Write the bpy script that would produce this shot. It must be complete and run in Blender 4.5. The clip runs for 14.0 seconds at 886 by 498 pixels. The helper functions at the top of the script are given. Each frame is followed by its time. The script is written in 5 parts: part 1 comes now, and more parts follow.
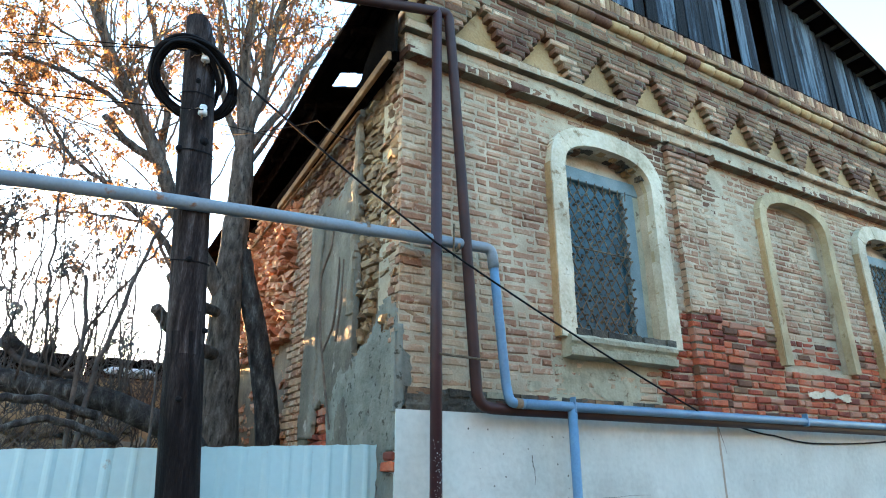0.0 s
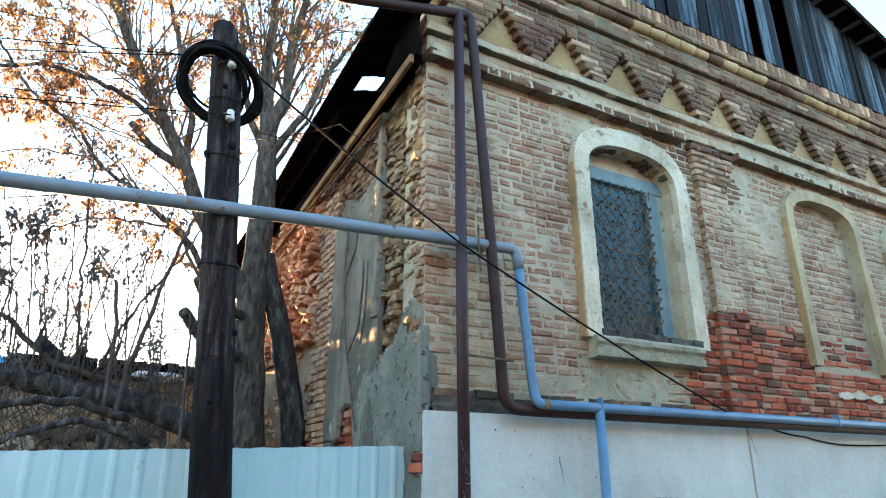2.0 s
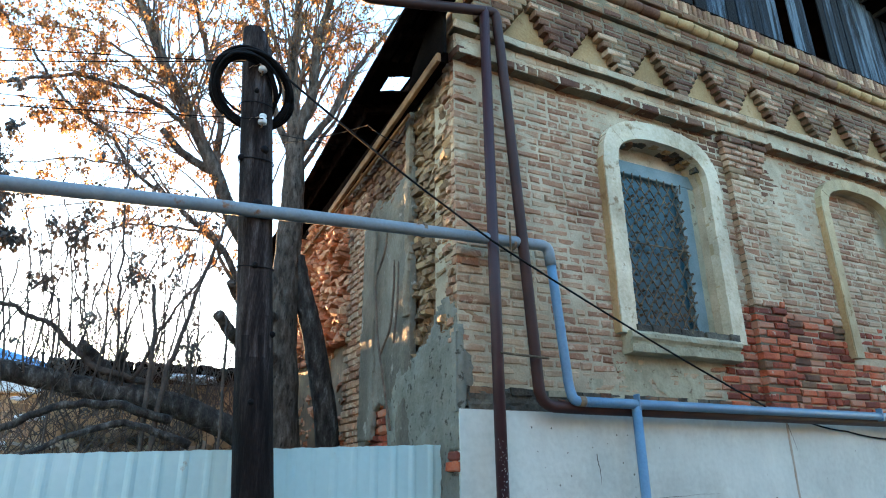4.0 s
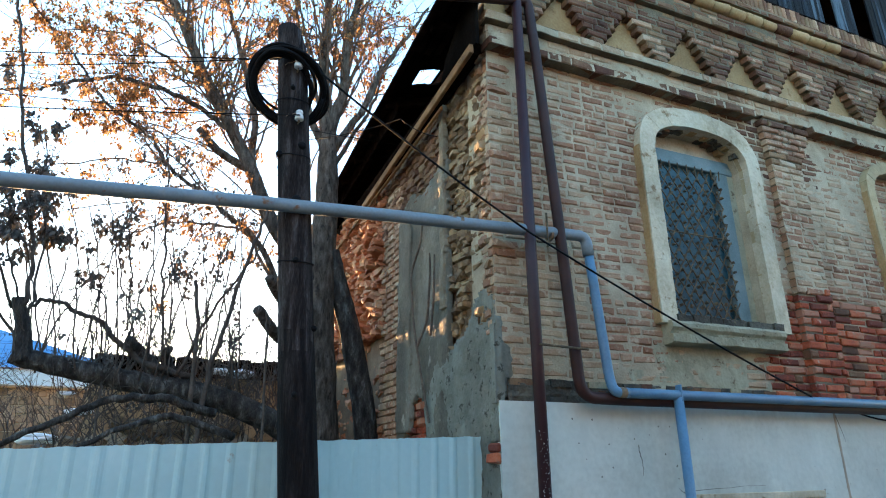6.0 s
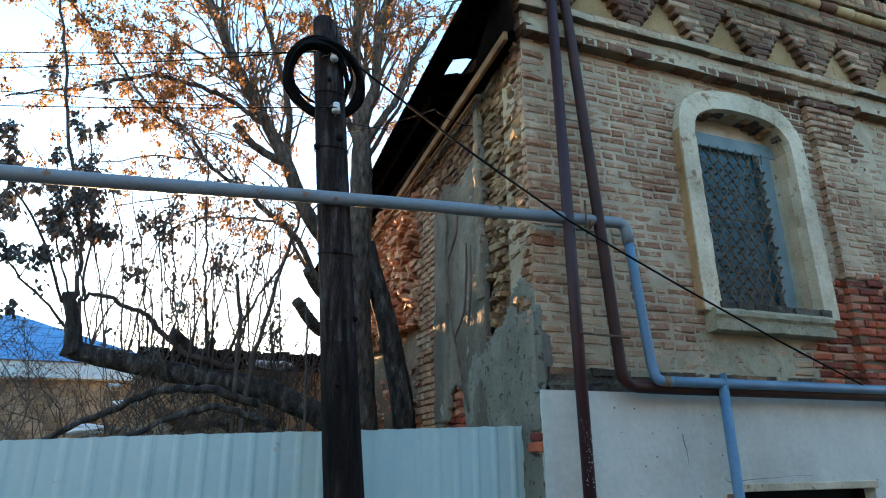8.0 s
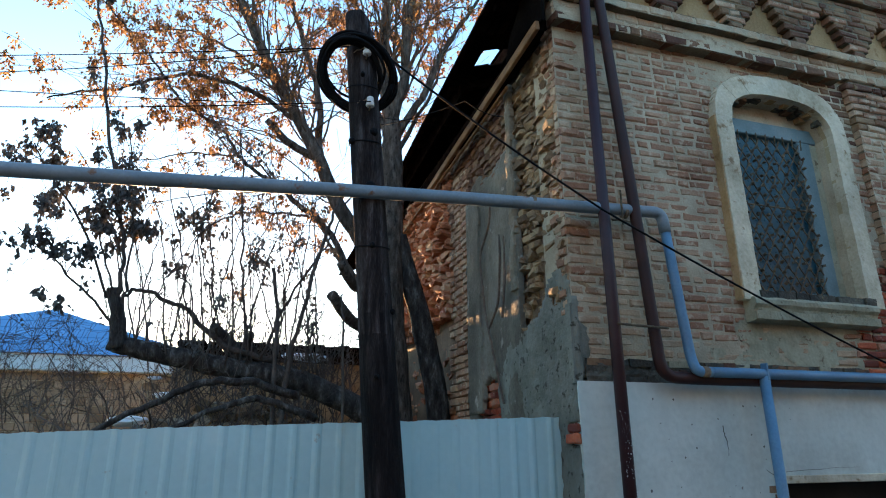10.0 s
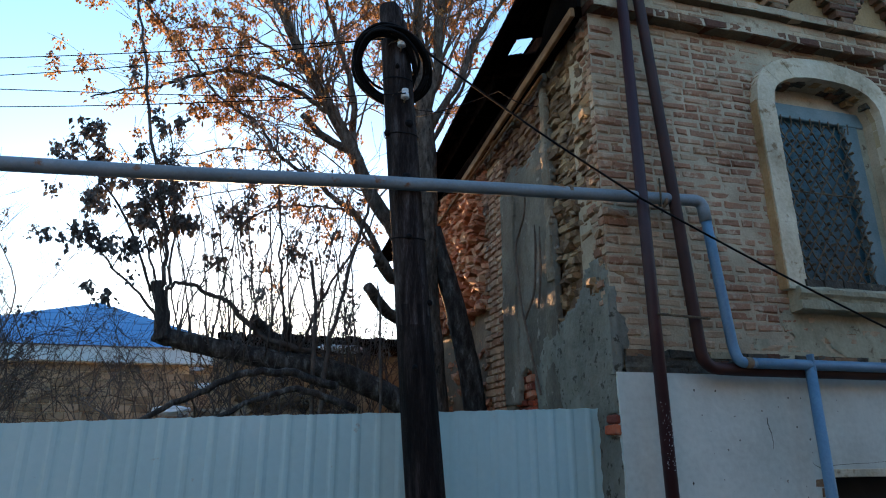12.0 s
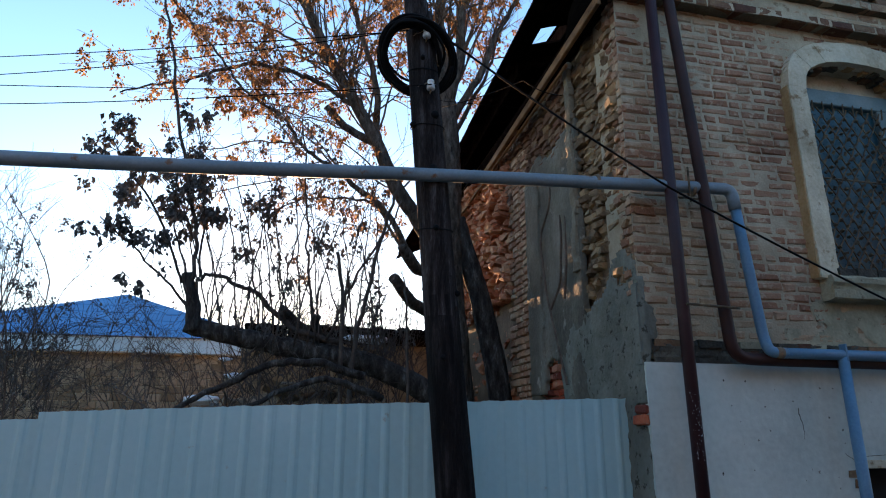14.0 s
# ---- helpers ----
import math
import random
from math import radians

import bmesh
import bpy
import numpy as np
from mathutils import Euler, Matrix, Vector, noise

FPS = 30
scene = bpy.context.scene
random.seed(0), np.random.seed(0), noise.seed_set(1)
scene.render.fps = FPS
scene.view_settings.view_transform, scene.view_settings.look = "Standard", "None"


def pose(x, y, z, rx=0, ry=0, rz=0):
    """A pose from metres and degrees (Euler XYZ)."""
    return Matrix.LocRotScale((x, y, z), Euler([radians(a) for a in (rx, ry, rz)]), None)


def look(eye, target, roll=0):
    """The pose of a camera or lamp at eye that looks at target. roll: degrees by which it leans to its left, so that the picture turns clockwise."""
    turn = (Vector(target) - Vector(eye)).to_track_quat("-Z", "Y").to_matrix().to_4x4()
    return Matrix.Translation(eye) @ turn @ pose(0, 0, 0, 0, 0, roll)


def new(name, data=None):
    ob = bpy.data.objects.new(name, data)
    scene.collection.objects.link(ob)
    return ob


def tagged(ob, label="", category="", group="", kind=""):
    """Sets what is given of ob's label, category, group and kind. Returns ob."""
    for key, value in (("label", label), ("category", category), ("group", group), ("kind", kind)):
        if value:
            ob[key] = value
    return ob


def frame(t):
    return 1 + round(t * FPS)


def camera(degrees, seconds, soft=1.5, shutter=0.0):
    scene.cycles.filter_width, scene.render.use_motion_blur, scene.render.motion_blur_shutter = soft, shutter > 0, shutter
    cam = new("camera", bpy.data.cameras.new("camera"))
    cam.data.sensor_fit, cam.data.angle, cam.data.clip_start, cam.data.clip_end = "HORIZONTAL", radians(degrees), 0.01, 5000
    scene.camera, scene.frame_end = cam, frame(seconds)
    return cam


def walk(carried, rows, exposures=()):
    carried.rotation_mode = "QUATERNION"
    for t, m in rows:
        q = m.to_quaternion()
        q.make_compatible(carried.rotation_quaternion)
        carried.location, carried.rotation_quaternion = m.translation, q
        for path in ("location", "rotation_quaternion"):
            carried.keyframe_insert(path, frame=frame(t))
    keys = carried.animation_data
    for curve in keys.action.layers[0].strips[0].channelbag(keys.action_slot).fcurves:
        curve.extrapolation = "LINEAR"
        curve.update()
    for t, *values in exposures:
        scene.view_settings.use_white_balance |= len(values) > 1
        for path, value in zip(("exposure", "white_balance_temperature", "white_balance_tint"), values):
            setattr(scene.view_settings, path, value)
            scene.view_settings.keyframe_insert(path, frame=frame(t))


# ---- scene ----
cam = camera(70.5, 14.0, soft=1.1)
PATH = [
    (0, (-2.016, -4.121, 1.591), (-1.067, -2.495, 2.265), -0.1),
    (0.5, (-2.019, -4.111, 1.59), (-1.08, -2.48, 2.268), -0.0),
    (1, (-2.031, -4.103, 1.587), (-1.102, -2.468, 2.268), -0.1),
    (1.5, (-2.061, -4.108, 1.577), (-1.145, -2.467, 2.259), -0.1),
    (2, (-2.066, -4.091, 1.575), (-1.167, -2.441, 2.259), -0.1),
    (2.5, (-2.083, -4.081, 1.581), (-1.2, -2.422, 2.263), -0.1),
    (3, (-2.094, -4.076, 1.574), (-1.228, -2.408, 2.257), -0.3),
    (5.5, (-2.179, -4.027, 1.574), (-1.397, -2.311, 2.241), -0.6),
    (6, (-2.181, -4.027, 1.57), (-1.426, -2.298, 2.231), -0.6),
    (6.5, (-2.195, -4.014, 1.567), (-1.461, -2.273, 2.223), -0.7),
    (7, (-2.206, -4.004, 1.565), (-1.492, -2.252, 2.214), -0.7),
    (7.5, (-2.216, -3.997, 1.562), (-1.525, -2.233, 2.205), -0.6),
    (10, (-2.291, -3.981, 1.561), (-1.699, -2.172, 2.174), -0.5),
    (10.5, (-2.296, -3.977, 1.558), (-1.73, -2.158, 2.166), -0.3),
    (11, (-2.305, -3.975, 1.556), (-1.768, -2.145, 2.158), -0.2),
    (11.5, (-2.31, -3.973, 1.557), (-1.795, -2.135, 2.152), -0.1),
    (12, (-2.318, -3.97, 1.554), (-1.822, -2.124, 2.144), -0.1),
    (12.5, (-2.324, -3.971, 1.558), (-1.845, -2.118, 2.141), 0.0),
    (13, (-2.335, -3.972, 1.551), (-1.872, -2.115, 2.129), 0.1),
    (13.5, (-2.349, -3.97, 1.556), (-1.903, -2.104, 2.123), 0.1),
    (14, (-2.363, -3.975, 1.554), (-1.929, -2.105, 2.114), 0.1),
]
walk(cam, [(t, look(eye, target, roll)) for t, eye, target, roll in PATH],
     exposures=[(0, 3.87, 5500, 3), (3, 3.70, 5470, 3), (7, 3.05, 5400, 3), (10, 2.55, 5290, 5), (14, 1.95, 5230, 12)])

# ---- world, sun ----
SUN_AZ, SUN_EL = radians(-2.2), radians(4.8)      # azimuth from +y towards +x
world = bpy.data.worlds.new("world")
scene.world = world
world.use_nodes = True
wn, wl = world.node_tree.nodes, world.node_tree.links
sky = wn.new("ShaderNodeTexSky")
sky.sky_type, sky.sun_disc = "NISHITA", False
sky.sun_elevation, sky.sun_rotation = SUN_EL, SUN_AZ
sky.air_density, sky.dust_density, sky.ozone_density = 1.0, 0.35, 1.5
wl.new(sky.outputs[0], wn["Background"].inputs[0])
wn["Background"].inputs[1].default_value = 0.15
sun = new("sun", bpy.data.lights.new("sun", "SUN"))
sun.data.energy, sun.data.angle, sun.data.color = 3.6, radians(0.6), (1.0, 0.50, 0.19)
sd = Vector((math.sin(SUN_AZ) * math.cos(SUN_EL), math.cos(SUN_AZ) * math.cos(SUN_EL), math.sin(SUN_EL)))
sun.matrix_world = look(sd * 40, (0, 0, 0))


# ---- materials ----
def mat(name, cols, scale=6.0, fine=60.0, rough=0.85, bump=0.3, metal=0.0, island=0.0, stretch=(1, 1, 1), dist=0.01, spots=None, rough_var=0.1, stain=0.0, spec=0.35):
    """A surface: a ramp of colours over noise at two scales, with fine relief."""
    m = bpy.data.materials.new(name)
    m.use_nodes = True
    n, l = m.node_tree.nodes, m.node_tree.links
    bsdf = n["Principled BSDF"]
    tc = n.new("ShaderNodeTexCoord")
    geo = n.new("ShaderNodeNewGeometry")
    mp = n.new("ShaderNodeMapping")
    mp.inputs["Scale"].default_value = stretch
    l.new(geo.outputs["Position"], mp.inputs[0])
    big, small = n.new("ShaderNodeTexNoise"), n.new("ShaderNodeTexNoise")
    big.inputs["Scale"].default_value, big.inputs["Detail"].default_value = scale, 5
    small.inputs["Scale"].default_value, small.inputs["Detail"].default_value = fine, 4
    l.new(mp.outputs[0], big.inputs[0]); l.new(mp.outputs[0], small.inputs[0])
    mix = n.new("ShaderNodeMath"); mix.operation = "MULTIPLY_ADD"
    mix.inputs[1].default_value = 0.45
    l.new(small.outputs[0], mix.inputs[0])
    half = n.new("ShaderNodeMath"); half.operation = "MULTIPLY_ADD"
    half.inputs[1].default_value, half.inputs[2].default_value = 0.9, -0.18
    l.new(big.outputs[0], half.inputs[0])
    l.new(half.outputs[0], mix.inputs[2])
    out = mix
    if island:
        oi = n.new("ShaderNodeObjectInfo")
        add = n.new("ShaderNodeMath"); add.operation = "ADD"
        l.new(oi.outputs["Random"], add.inputs[0]); l.new(geo.outputs["Random Per Island"], add.inputs[1])
        fr = n.new("ShaderNodeMath"); fr.operation = "FRACT"
        l.new(add.outputs[0], fr.inputs[0])
        sh = n.new("ShaderNodeMath"); sh.operation = "MULTIPLY_ADD"
        sh.inputs[1].default_value = island
        l.new(fr.outputs[0], sh.inputs[0])
        off = n.new("ShaderNodeMath"); off.operation = "SUBTRACT"; off.inputs[1].default_value = island / 2
        l.new(mix.outputs[0], off.inputs[0]); l.new(off.outputs[0], sh.inputs[2])
        out = sh
    ramp = n.new("ShaderNodeValToRGB")
    e = ramp.color_ramp.elements
    k = len(cols)
    for i, c in enumerate(cols):
        p = 0.25 + 0.5 * i / max(1, k - 1)
        el = e[i] if i < 2 else e.new(p)
        el.position, el.color = p, (*c, 1)
    l.new(out.outputs[0], ramp.inputs[0])
    colour = ramp.outputs[0]
    if spots:                     # (colour, scale, threshold, softness)
        sc, ss, th, so = spots
        sp = n.new("ShaderNodeTexNoise"); sp.inputs["Scale"].default_value, sp.inputs["Detail"].default_value = ss, 6
        sp.inputs["Roughness"].default_value = 0.65
        l.new(mp.outputs[0], sp.inputs[0])
        mr = n.new("ShaderNodeMapRange")
        mr.inputs[1].default_value, mr.inputs[2].default_value = th, th + so
        l.new(sp.outputs[0], mr.inputs[0])
        mx = n.new("ShaderNodeMix"); mx.data_type = "RGBA"
        l.new(mr.outputs[0], mx.inputs[0]); l.new(colour, mx.inputs[6])
        mx.inputs[7].default_value = (*sc, 1)
        colour = mx.outputs[2]
    if stain:                     # broad weather stains
        st = n.new("ShaderNodeTexNoise")
        st.inputs["Scale"].default_value, st.inputs["Detail"].default_value, st.inputs["Roughness"].default_value = 1.4, 8, .68
        sm = n.new("ShaderNodeMapping"); sm.inputs["Scale"].default_value = (1, 1, .6)
        l.new(geo.outputs["Position"], sm.inputs[0]); l.new(sm.outputs[0], st.inputs[0])
        sr = n.new("ShaderNodeMapRange")
        sr.inputs[1].default_value, sr.inputs[2].default_value, sr.inputs[3].default_value, sr.inputs[4].default_value = .32, .62, 1 - stain, 1.08
        l.new(st.outputs[0], sr.inputs[0])
        sx = n.new("ShaderNodeVectorMath"); sx.operation = "SCALE"
        l.new(colour, sx.inputs[0]); l.new(sr.outputs[0], sx.inputs["Scale"])
        colour = sx.outputs[0]
    l.new(colour, bsdf.inputs["Base Color"])
    bsdf.inputs["Metallic"].default_value = metal
    bsdf.inputs["Specular IOR Level"].default_value = spec
    rr = n.new("ShaderNodeMath"); rr.operation = "MULTIPLY_ADD"
    rr.inputs[1].default_value, rr.inputs[2].default_value = rough_var * 2, rough - rough_var
    l.new(small.outputs[0], rr.inputs[0]); l.new(rr.outputs[0], bsdf.inputs["Roughness"])
    bp = n.new("ShaderNodeBump")
    bp.inputs["Strength"].default_value, bp.inputs["Distance"].default_value = bump, dist
    l.new(mix.outputs[0], bp.inputs["Height"]); l.new(bp.outputs[0], bsdf.inputs["Normal"])
    return m


M = {}
M["mortar"] = mat("mortar", [(0.335, 0.269, 0.173), (0.451, 0.377, 0.254), (0.548, 0.465, 0.324)], 4, 60, bump=1.0, spots=((.266, .195, .12), 7, .60, .09), stain=.32)
M["brick"] = mat("weathered brick", [(0.25, 0.127, 0.0718), (0.325, 0.178, 0.103), (0.385, 0.231, 0.138), (0.45, 0.314, 0.193)], 2.6, 55, bump=1.0, island=.42,
                 spots=((.508, .391, .262), 9, .53, .09), stain=.34)
M["brick_pale"] = mat("limewashed brick", [(0.29, 0.178, 0.103), (0.37, 0.247, 0.147), (0.43, 0.31, 0.191), (0.5, 0.387, 0.248)], 2.4, 55, bump=1.0, island=.4,
                 spots=((.532, .416, .280), 8, .52, .10), stain=.34)
M["brick_red"] = mat("red brick", [(.14, .035, .02), (.30, .065, .03), (.44, .115, .045), (.36, .18, .11)], 3, 50, bump=.9, island=.6,
                     spots=((.42, .35, .26), 12, .63, .06))
M["brick_brown"] = mat("brown cornice brick", [(0.0924, 0.0396, 0.0229), (0.145, 0.0686, 0.037), (0.198, 0.11, 0.0581), (0.268, 0.176, 0.0924)], 2.2, 45, bump=.9, island=.36, spots=((.33, .24, .125), 5, .62, .1), stain=.45)
M["plaster_ochre"] = mat("ochre plaster", [(0.288, 0.175, 0.0655), (0.4, 0.262, 0.118), (0.473, 0.34, 0.184)], 2.5, 40, bump=.8, spots=((.233, .126, .047), 5, .60, .10), stain=.35)
M["limewash"] = mat("limewash", [(0.423, 0.349, 0.22), (0.602, 0.525, 0.367), (0.724, 0.656, 0.496)], 4, 40, bump=1.0, spots=((.295, .204, .108), 7, .60, .08), stain=.38)
M["white_plaster"] = mat("white plaster", [(0.48, 0.505, 0.446), (0.601, 0.631, 0.565), (0.677, 0.702, 0.636)], 1.1, 22, bump=.5, spots=((.231, .202, .160), 7, .70, .02), stain=.14)
M["old_plaster"] = mat("thin green-grey plaster", [(.257, .240, .150), (.375, .350, .238), (.471, .430, .299)], 4, 40, bump=1.0, spots=((.171, .130, .079), 9, .60, .06), stain=.4)
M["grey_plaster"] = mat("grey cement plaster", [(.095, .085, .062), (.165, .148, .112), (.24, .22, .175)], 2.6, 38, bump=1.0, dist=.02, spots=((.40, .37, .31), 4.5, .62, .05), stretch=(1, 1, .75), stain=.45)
M["rubble"] = mat("crumbling clay", [(0.15, 0.0945, 0.0513), (0.264, 0.173, 0.0905), (0.404, 0.285, 0.154)], 4, 40, bump=1.0, dist=.02, island=.45, stain=.3)
M["rubble_red"] = mat("broken red brick", [(.30, .11, .05), (.46, .20, .10), (.52, .32, .18)], 5, 40, bump=1.0, dist=.02, island=.5)
M["pipe_blue"] = mat("blue gas pipe paint", [(.090, .167, .265), (.121, .216, .328), (.161, .274, .392)], 5, 60, rough=.42, bump=.15, dist=.003, spots=((.161, .098, .063), 9, .66, .04))
M["pipe_grey"] = mat("grey-blue pipe paint", [(.15, .185, .21), (.20, .24, .27), (.26, .30, .33)], 4, 60, rough=.45, bump=.2, dist=.003, spots=((.19, .10, .055), 7, .62, .06))
M["pipe_rust"] = mat("rust-red pipe paint", [(0.0194, 0.00605, 0.00518), (0.0324, 0.0104, 0.00778), (0.0475, 0.0156, 0.0112)], 5, 60, rough=.6, bump=.2, dist=.003, spots=((.03, .012, .012), 6, .58, .08))
M["pipe_brown"] = mat("red-brown pipe paint", [(.022, .008, .010), (.034, .012, .014), (.050, .018, .02)], 5, 60, rough=.5, bump=.2, dist=.003, spots=((.184, .171, .179), 24, .74, .03))
M["pole"] = mat("old pole timber", [(.005, .004, .004), (.018, .013, .012), (.048, .038, .035), (.13, .115, .11)], 5, 50, rough=.95, bump=1.0, dist=.014, stretch=(4.5, 4.5, .5), spots=((.105, .102, .11), 2.6, .57, .09), stain=.7, spec=.15)
M["tar"] = mat("tarred pole timber", [(.003, .0026, .003), (.008, .006, .006), (.022, .017, .016), (.055, .046, .044)], 5, 50, rough=.9, bump=1.0, dist=.014, stretch=(4.5, 4.5, .5), spots=((.05, .038, .034), 2.6, .57, .09), stain=.7, spec=.15)
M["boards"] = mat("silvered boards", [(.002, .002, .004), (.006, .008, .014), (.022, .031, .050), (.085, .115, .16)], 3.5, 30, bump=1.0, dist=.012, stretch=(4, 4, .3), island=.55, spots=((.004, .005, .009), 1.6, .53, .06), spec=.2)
# near-black with no specular: carries the shade deep under the eave
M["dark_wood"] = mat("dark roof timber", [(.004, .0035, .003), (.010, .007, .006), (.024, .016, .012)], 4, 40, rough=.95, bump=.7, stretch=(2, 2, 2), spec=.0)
M["plank"] = mat("bare plank", [(.14, .07, .028), (.26, .14, .058), (.36, .21, .10)], 4, 50, bump=.9, stretch=(4, 1.2, 4), stain=.5)
# sheet colour lowered to hold the eave's own shade
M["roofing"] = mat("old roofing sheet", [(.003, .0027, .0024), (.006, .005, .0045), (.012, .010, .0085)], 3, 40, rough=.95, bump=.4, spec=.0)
M["fence"] = mat("pale fence sheet", [(0.428, 0.6, 0.601), (0.469, 0.645, 0.645), (0.52, 0.68, 0.679)], 1.5, 25, rough=.4, bump=.08, dist=.004, spots=((.38, .43, .39), 10, .68, .06))
M["bark"] = mat("bark", [(0.012, 0.0105, 0.009), (0.033, 0.0285, 0.0255), (0.072, 0.0645, 0.057), (0.165, 0.15, 0.135)], 9, 60, bump=1.0, dist=.035, stretch=(2, 2, .6), spots=((.15, .145, .13), 9, .60, .05), spec=.2)
# lighter copy of bark: the sun on the limbs is in its colour
M["bark_sunlit"] = mat("sunlit limb bark", [(0.0368, 0.0297, 0.0232), (0.0823, 0.066, 0.0527), (0.156, 0.129, 0.105), (0.261, 0.221, 0.188)], 11, 80, bump=1.0, dist=.045, stretch=(2, 2, .6), spots=((.030, .026, .023), 12, .57, .08), stain=.45, spec=.2)
M["twig"] = mat("twig bark", [(0.065, 0.0488, 0.0372), (0.124, 0.09, 0.0672), (0.195, 0.147, 0.11)], 8, 60, bump=.4)
M["shoot"] = mat("dark shoot bark", [(.03, .025, .021), (.07, .055, .045), (.13, .105, .085)], 8, 60, bump=.4)
M["leaf"] = mat("dry orange leaf", [(.15, .078, .034), (.26, .145, .062), (.40, .25, .11)], 4, 30, rough=.7, bump=.2, island=.7)
# greyer copy of leaf: shade on the bunches out of the sun
M["leaf_shaded"] = mat("shaded dry leaf", [(.07, .068, .066), (.115, .108, .10), (.17, .155, .14)], 4, 30, rough=.8, bump=.2, island=.6)
M["cable"] = mat("black cable", [(.005, .005, .006), (.008, .008, .009), (.014, .014, .015)], 8, 60, rough=.85, bump=.1, spec=.12)
M["porcelain"] = mat("white porcelain", [(.62, .63, .62), (.70, .71, .70), (.74, .75, .74)], 10, 60, rough=.25, bump=.05)
M["teal"] = mat("teal window paint", [(.12, .165, .17), (.17, .225, .23), (.24, .29, .29)], 4, 50, rough=.5, bump=.4, spots=((.26, .22, .16), 9, .64, .06))
M["panel_blue"] = mat("blue-green panel", [(.012, .045, .06), (.02, .068, .09), (.034, .095, .118)], 3, 40, rough=.3, bump=.1)
M["grille"] = mat("dark rusty lattice", [(.035, .027, .018), (.10, .075, .045), (.26, .20, .11)], 14, 70, rough=.85, bump=.5)
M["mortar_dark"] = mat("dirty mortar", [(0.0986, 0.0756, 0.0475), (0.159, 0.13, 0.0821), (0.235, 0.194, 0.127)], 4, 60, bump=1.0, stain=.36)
M["rust"] = mat("rusty iron", [(.10, .065, .04), (.20, .14, .085), (.30, .23, .14)], 12, 70, rough=.8, bump=.5)
M["roof_blue"] = mat("blue sheet roof", [(.055, .17, .36), (.075, .21, .43), (.10, .25, .48)], 1, 12, rough=.4, bump=.1)
M["far_brick"] = mat("yellow stone blocks", [(.14, .10, .055), (.22, .16, .095), (.29, .22, .14)], 1.5, 20, island=.5)
M["asphalt"] = mat("asphalt", [(.035, .035, .035), (.05, .05, .05), (.07, .068, .065)], 2, 80, bump=.6)
M["earth"] = mat("earth", [(.08, .06, .04), (.14, .11, .08), (.20, .17, .12)], 1, 30, bump=.8)
M["limewash_strip"] = mat("pale old limewash", [(.152, .116, .072), (.216, .176, .120), (.288, .256, .192)], 5, 40, bump=.9, stain=.3)
M["cement"] = mat("grey cement render", [(.167, .168, .130), (.220, .219, .176), (.273, .271, .218)], 3, 30, bump=1.0, dist=.02, spots=((.070, .065, .046), 13, .58, .05), stain=.45)
M["snow"] = mat("old snow", [(.70, .74, .78), (.78, .81, .84), (.82, .84, .86)], 6, 40, rough=.6, bump=.4)
M["fascia"] = mat("pale blue fascia", [(.42, .52, .56), (.48, .58, .62), (.54, .63, .66)], 2, 20, rough=.5, bump=.1)
# neutral grey of the added wall, keeps its bounce untinted
M["fascia_grey"] = mat("sky-blocking wall grey", [(.10, .105, .11), (.14, .145, .15), (.18, .185, .19)], 1, 20, bump=.4)
M["ledge"] = mat("mossy dark ledge", [(.03, .028, .022), (.075, .066, .05), (.16, .145, .105)], 6, 50, bump=1.0, dist=.02, island=.22, spots=((.24, .20, .08), 5, .64, .06), stain=.4)
M["seam"] = mat("tan render seam", [(.33, .27, .19), (.40, .34, .25), (.46, .40, .30)], 8, 50, bump=.8)
M["surround_ochre"] = mat("pale ochre render", [(.360, .270, .138), (.456, .360, .202), (.530, .440, .267)], 4, 45, bump=.9, spots=((.265, .180, .077), 8, .62, .06), stain=.35)
M["grey_wood"] = mat("grey purlin", [(.008, .008, .008), (.02, .019, .018), (.045, .042, .04)], 5, 40, bump=.6)
M["black"] = mat("dark hollow", [(.01, .01, .01), (.015, .015, .015), (.02, .02, .02)], 4, 40)


def let_light_through(m, share=.45):
    """Thin dry leaves: part of the light passes."""
    n, l = m.node_tree.nodes, m.node_tree.links
    b = n["Principled BSDF"]
    tr, mx = n.new("ShaderNodeBsdfTranslucent"), n.new("ShaderNodeMixShader")
    l.new(b.inputs["Base Color"].links[0].from_socket, tr.inputs[0])
    mx.inputs[0].default_value = share
    l.new(b.outputs[0], mx.inputs[1]); l.new(tr.outputs[0], mx.inputs[2])
    l.new(mx.outputs[0], n["Material Output"].inputs[0])


let_light_through(M["leaf"], .6)
let_light_through(M["leaf_shaded"], .2)


# ---- mesh helpers ----
def mesh_ob(name, verts, faces, material, parent=None, label="", smooth=False):
    me = bpy.data.meshes.new(name)
    me.from_pydata([tuple(v) for v in verts], [], faces)
    me.materials.append(material)
    if smooth:
        me.polygons.foreach_set("use_smooth", [True] * len(me.polygons))
    ob = new(name, me)
    if parent:
        ob.parent = parent
    if label:
        tagged(ob, label)
    return ob


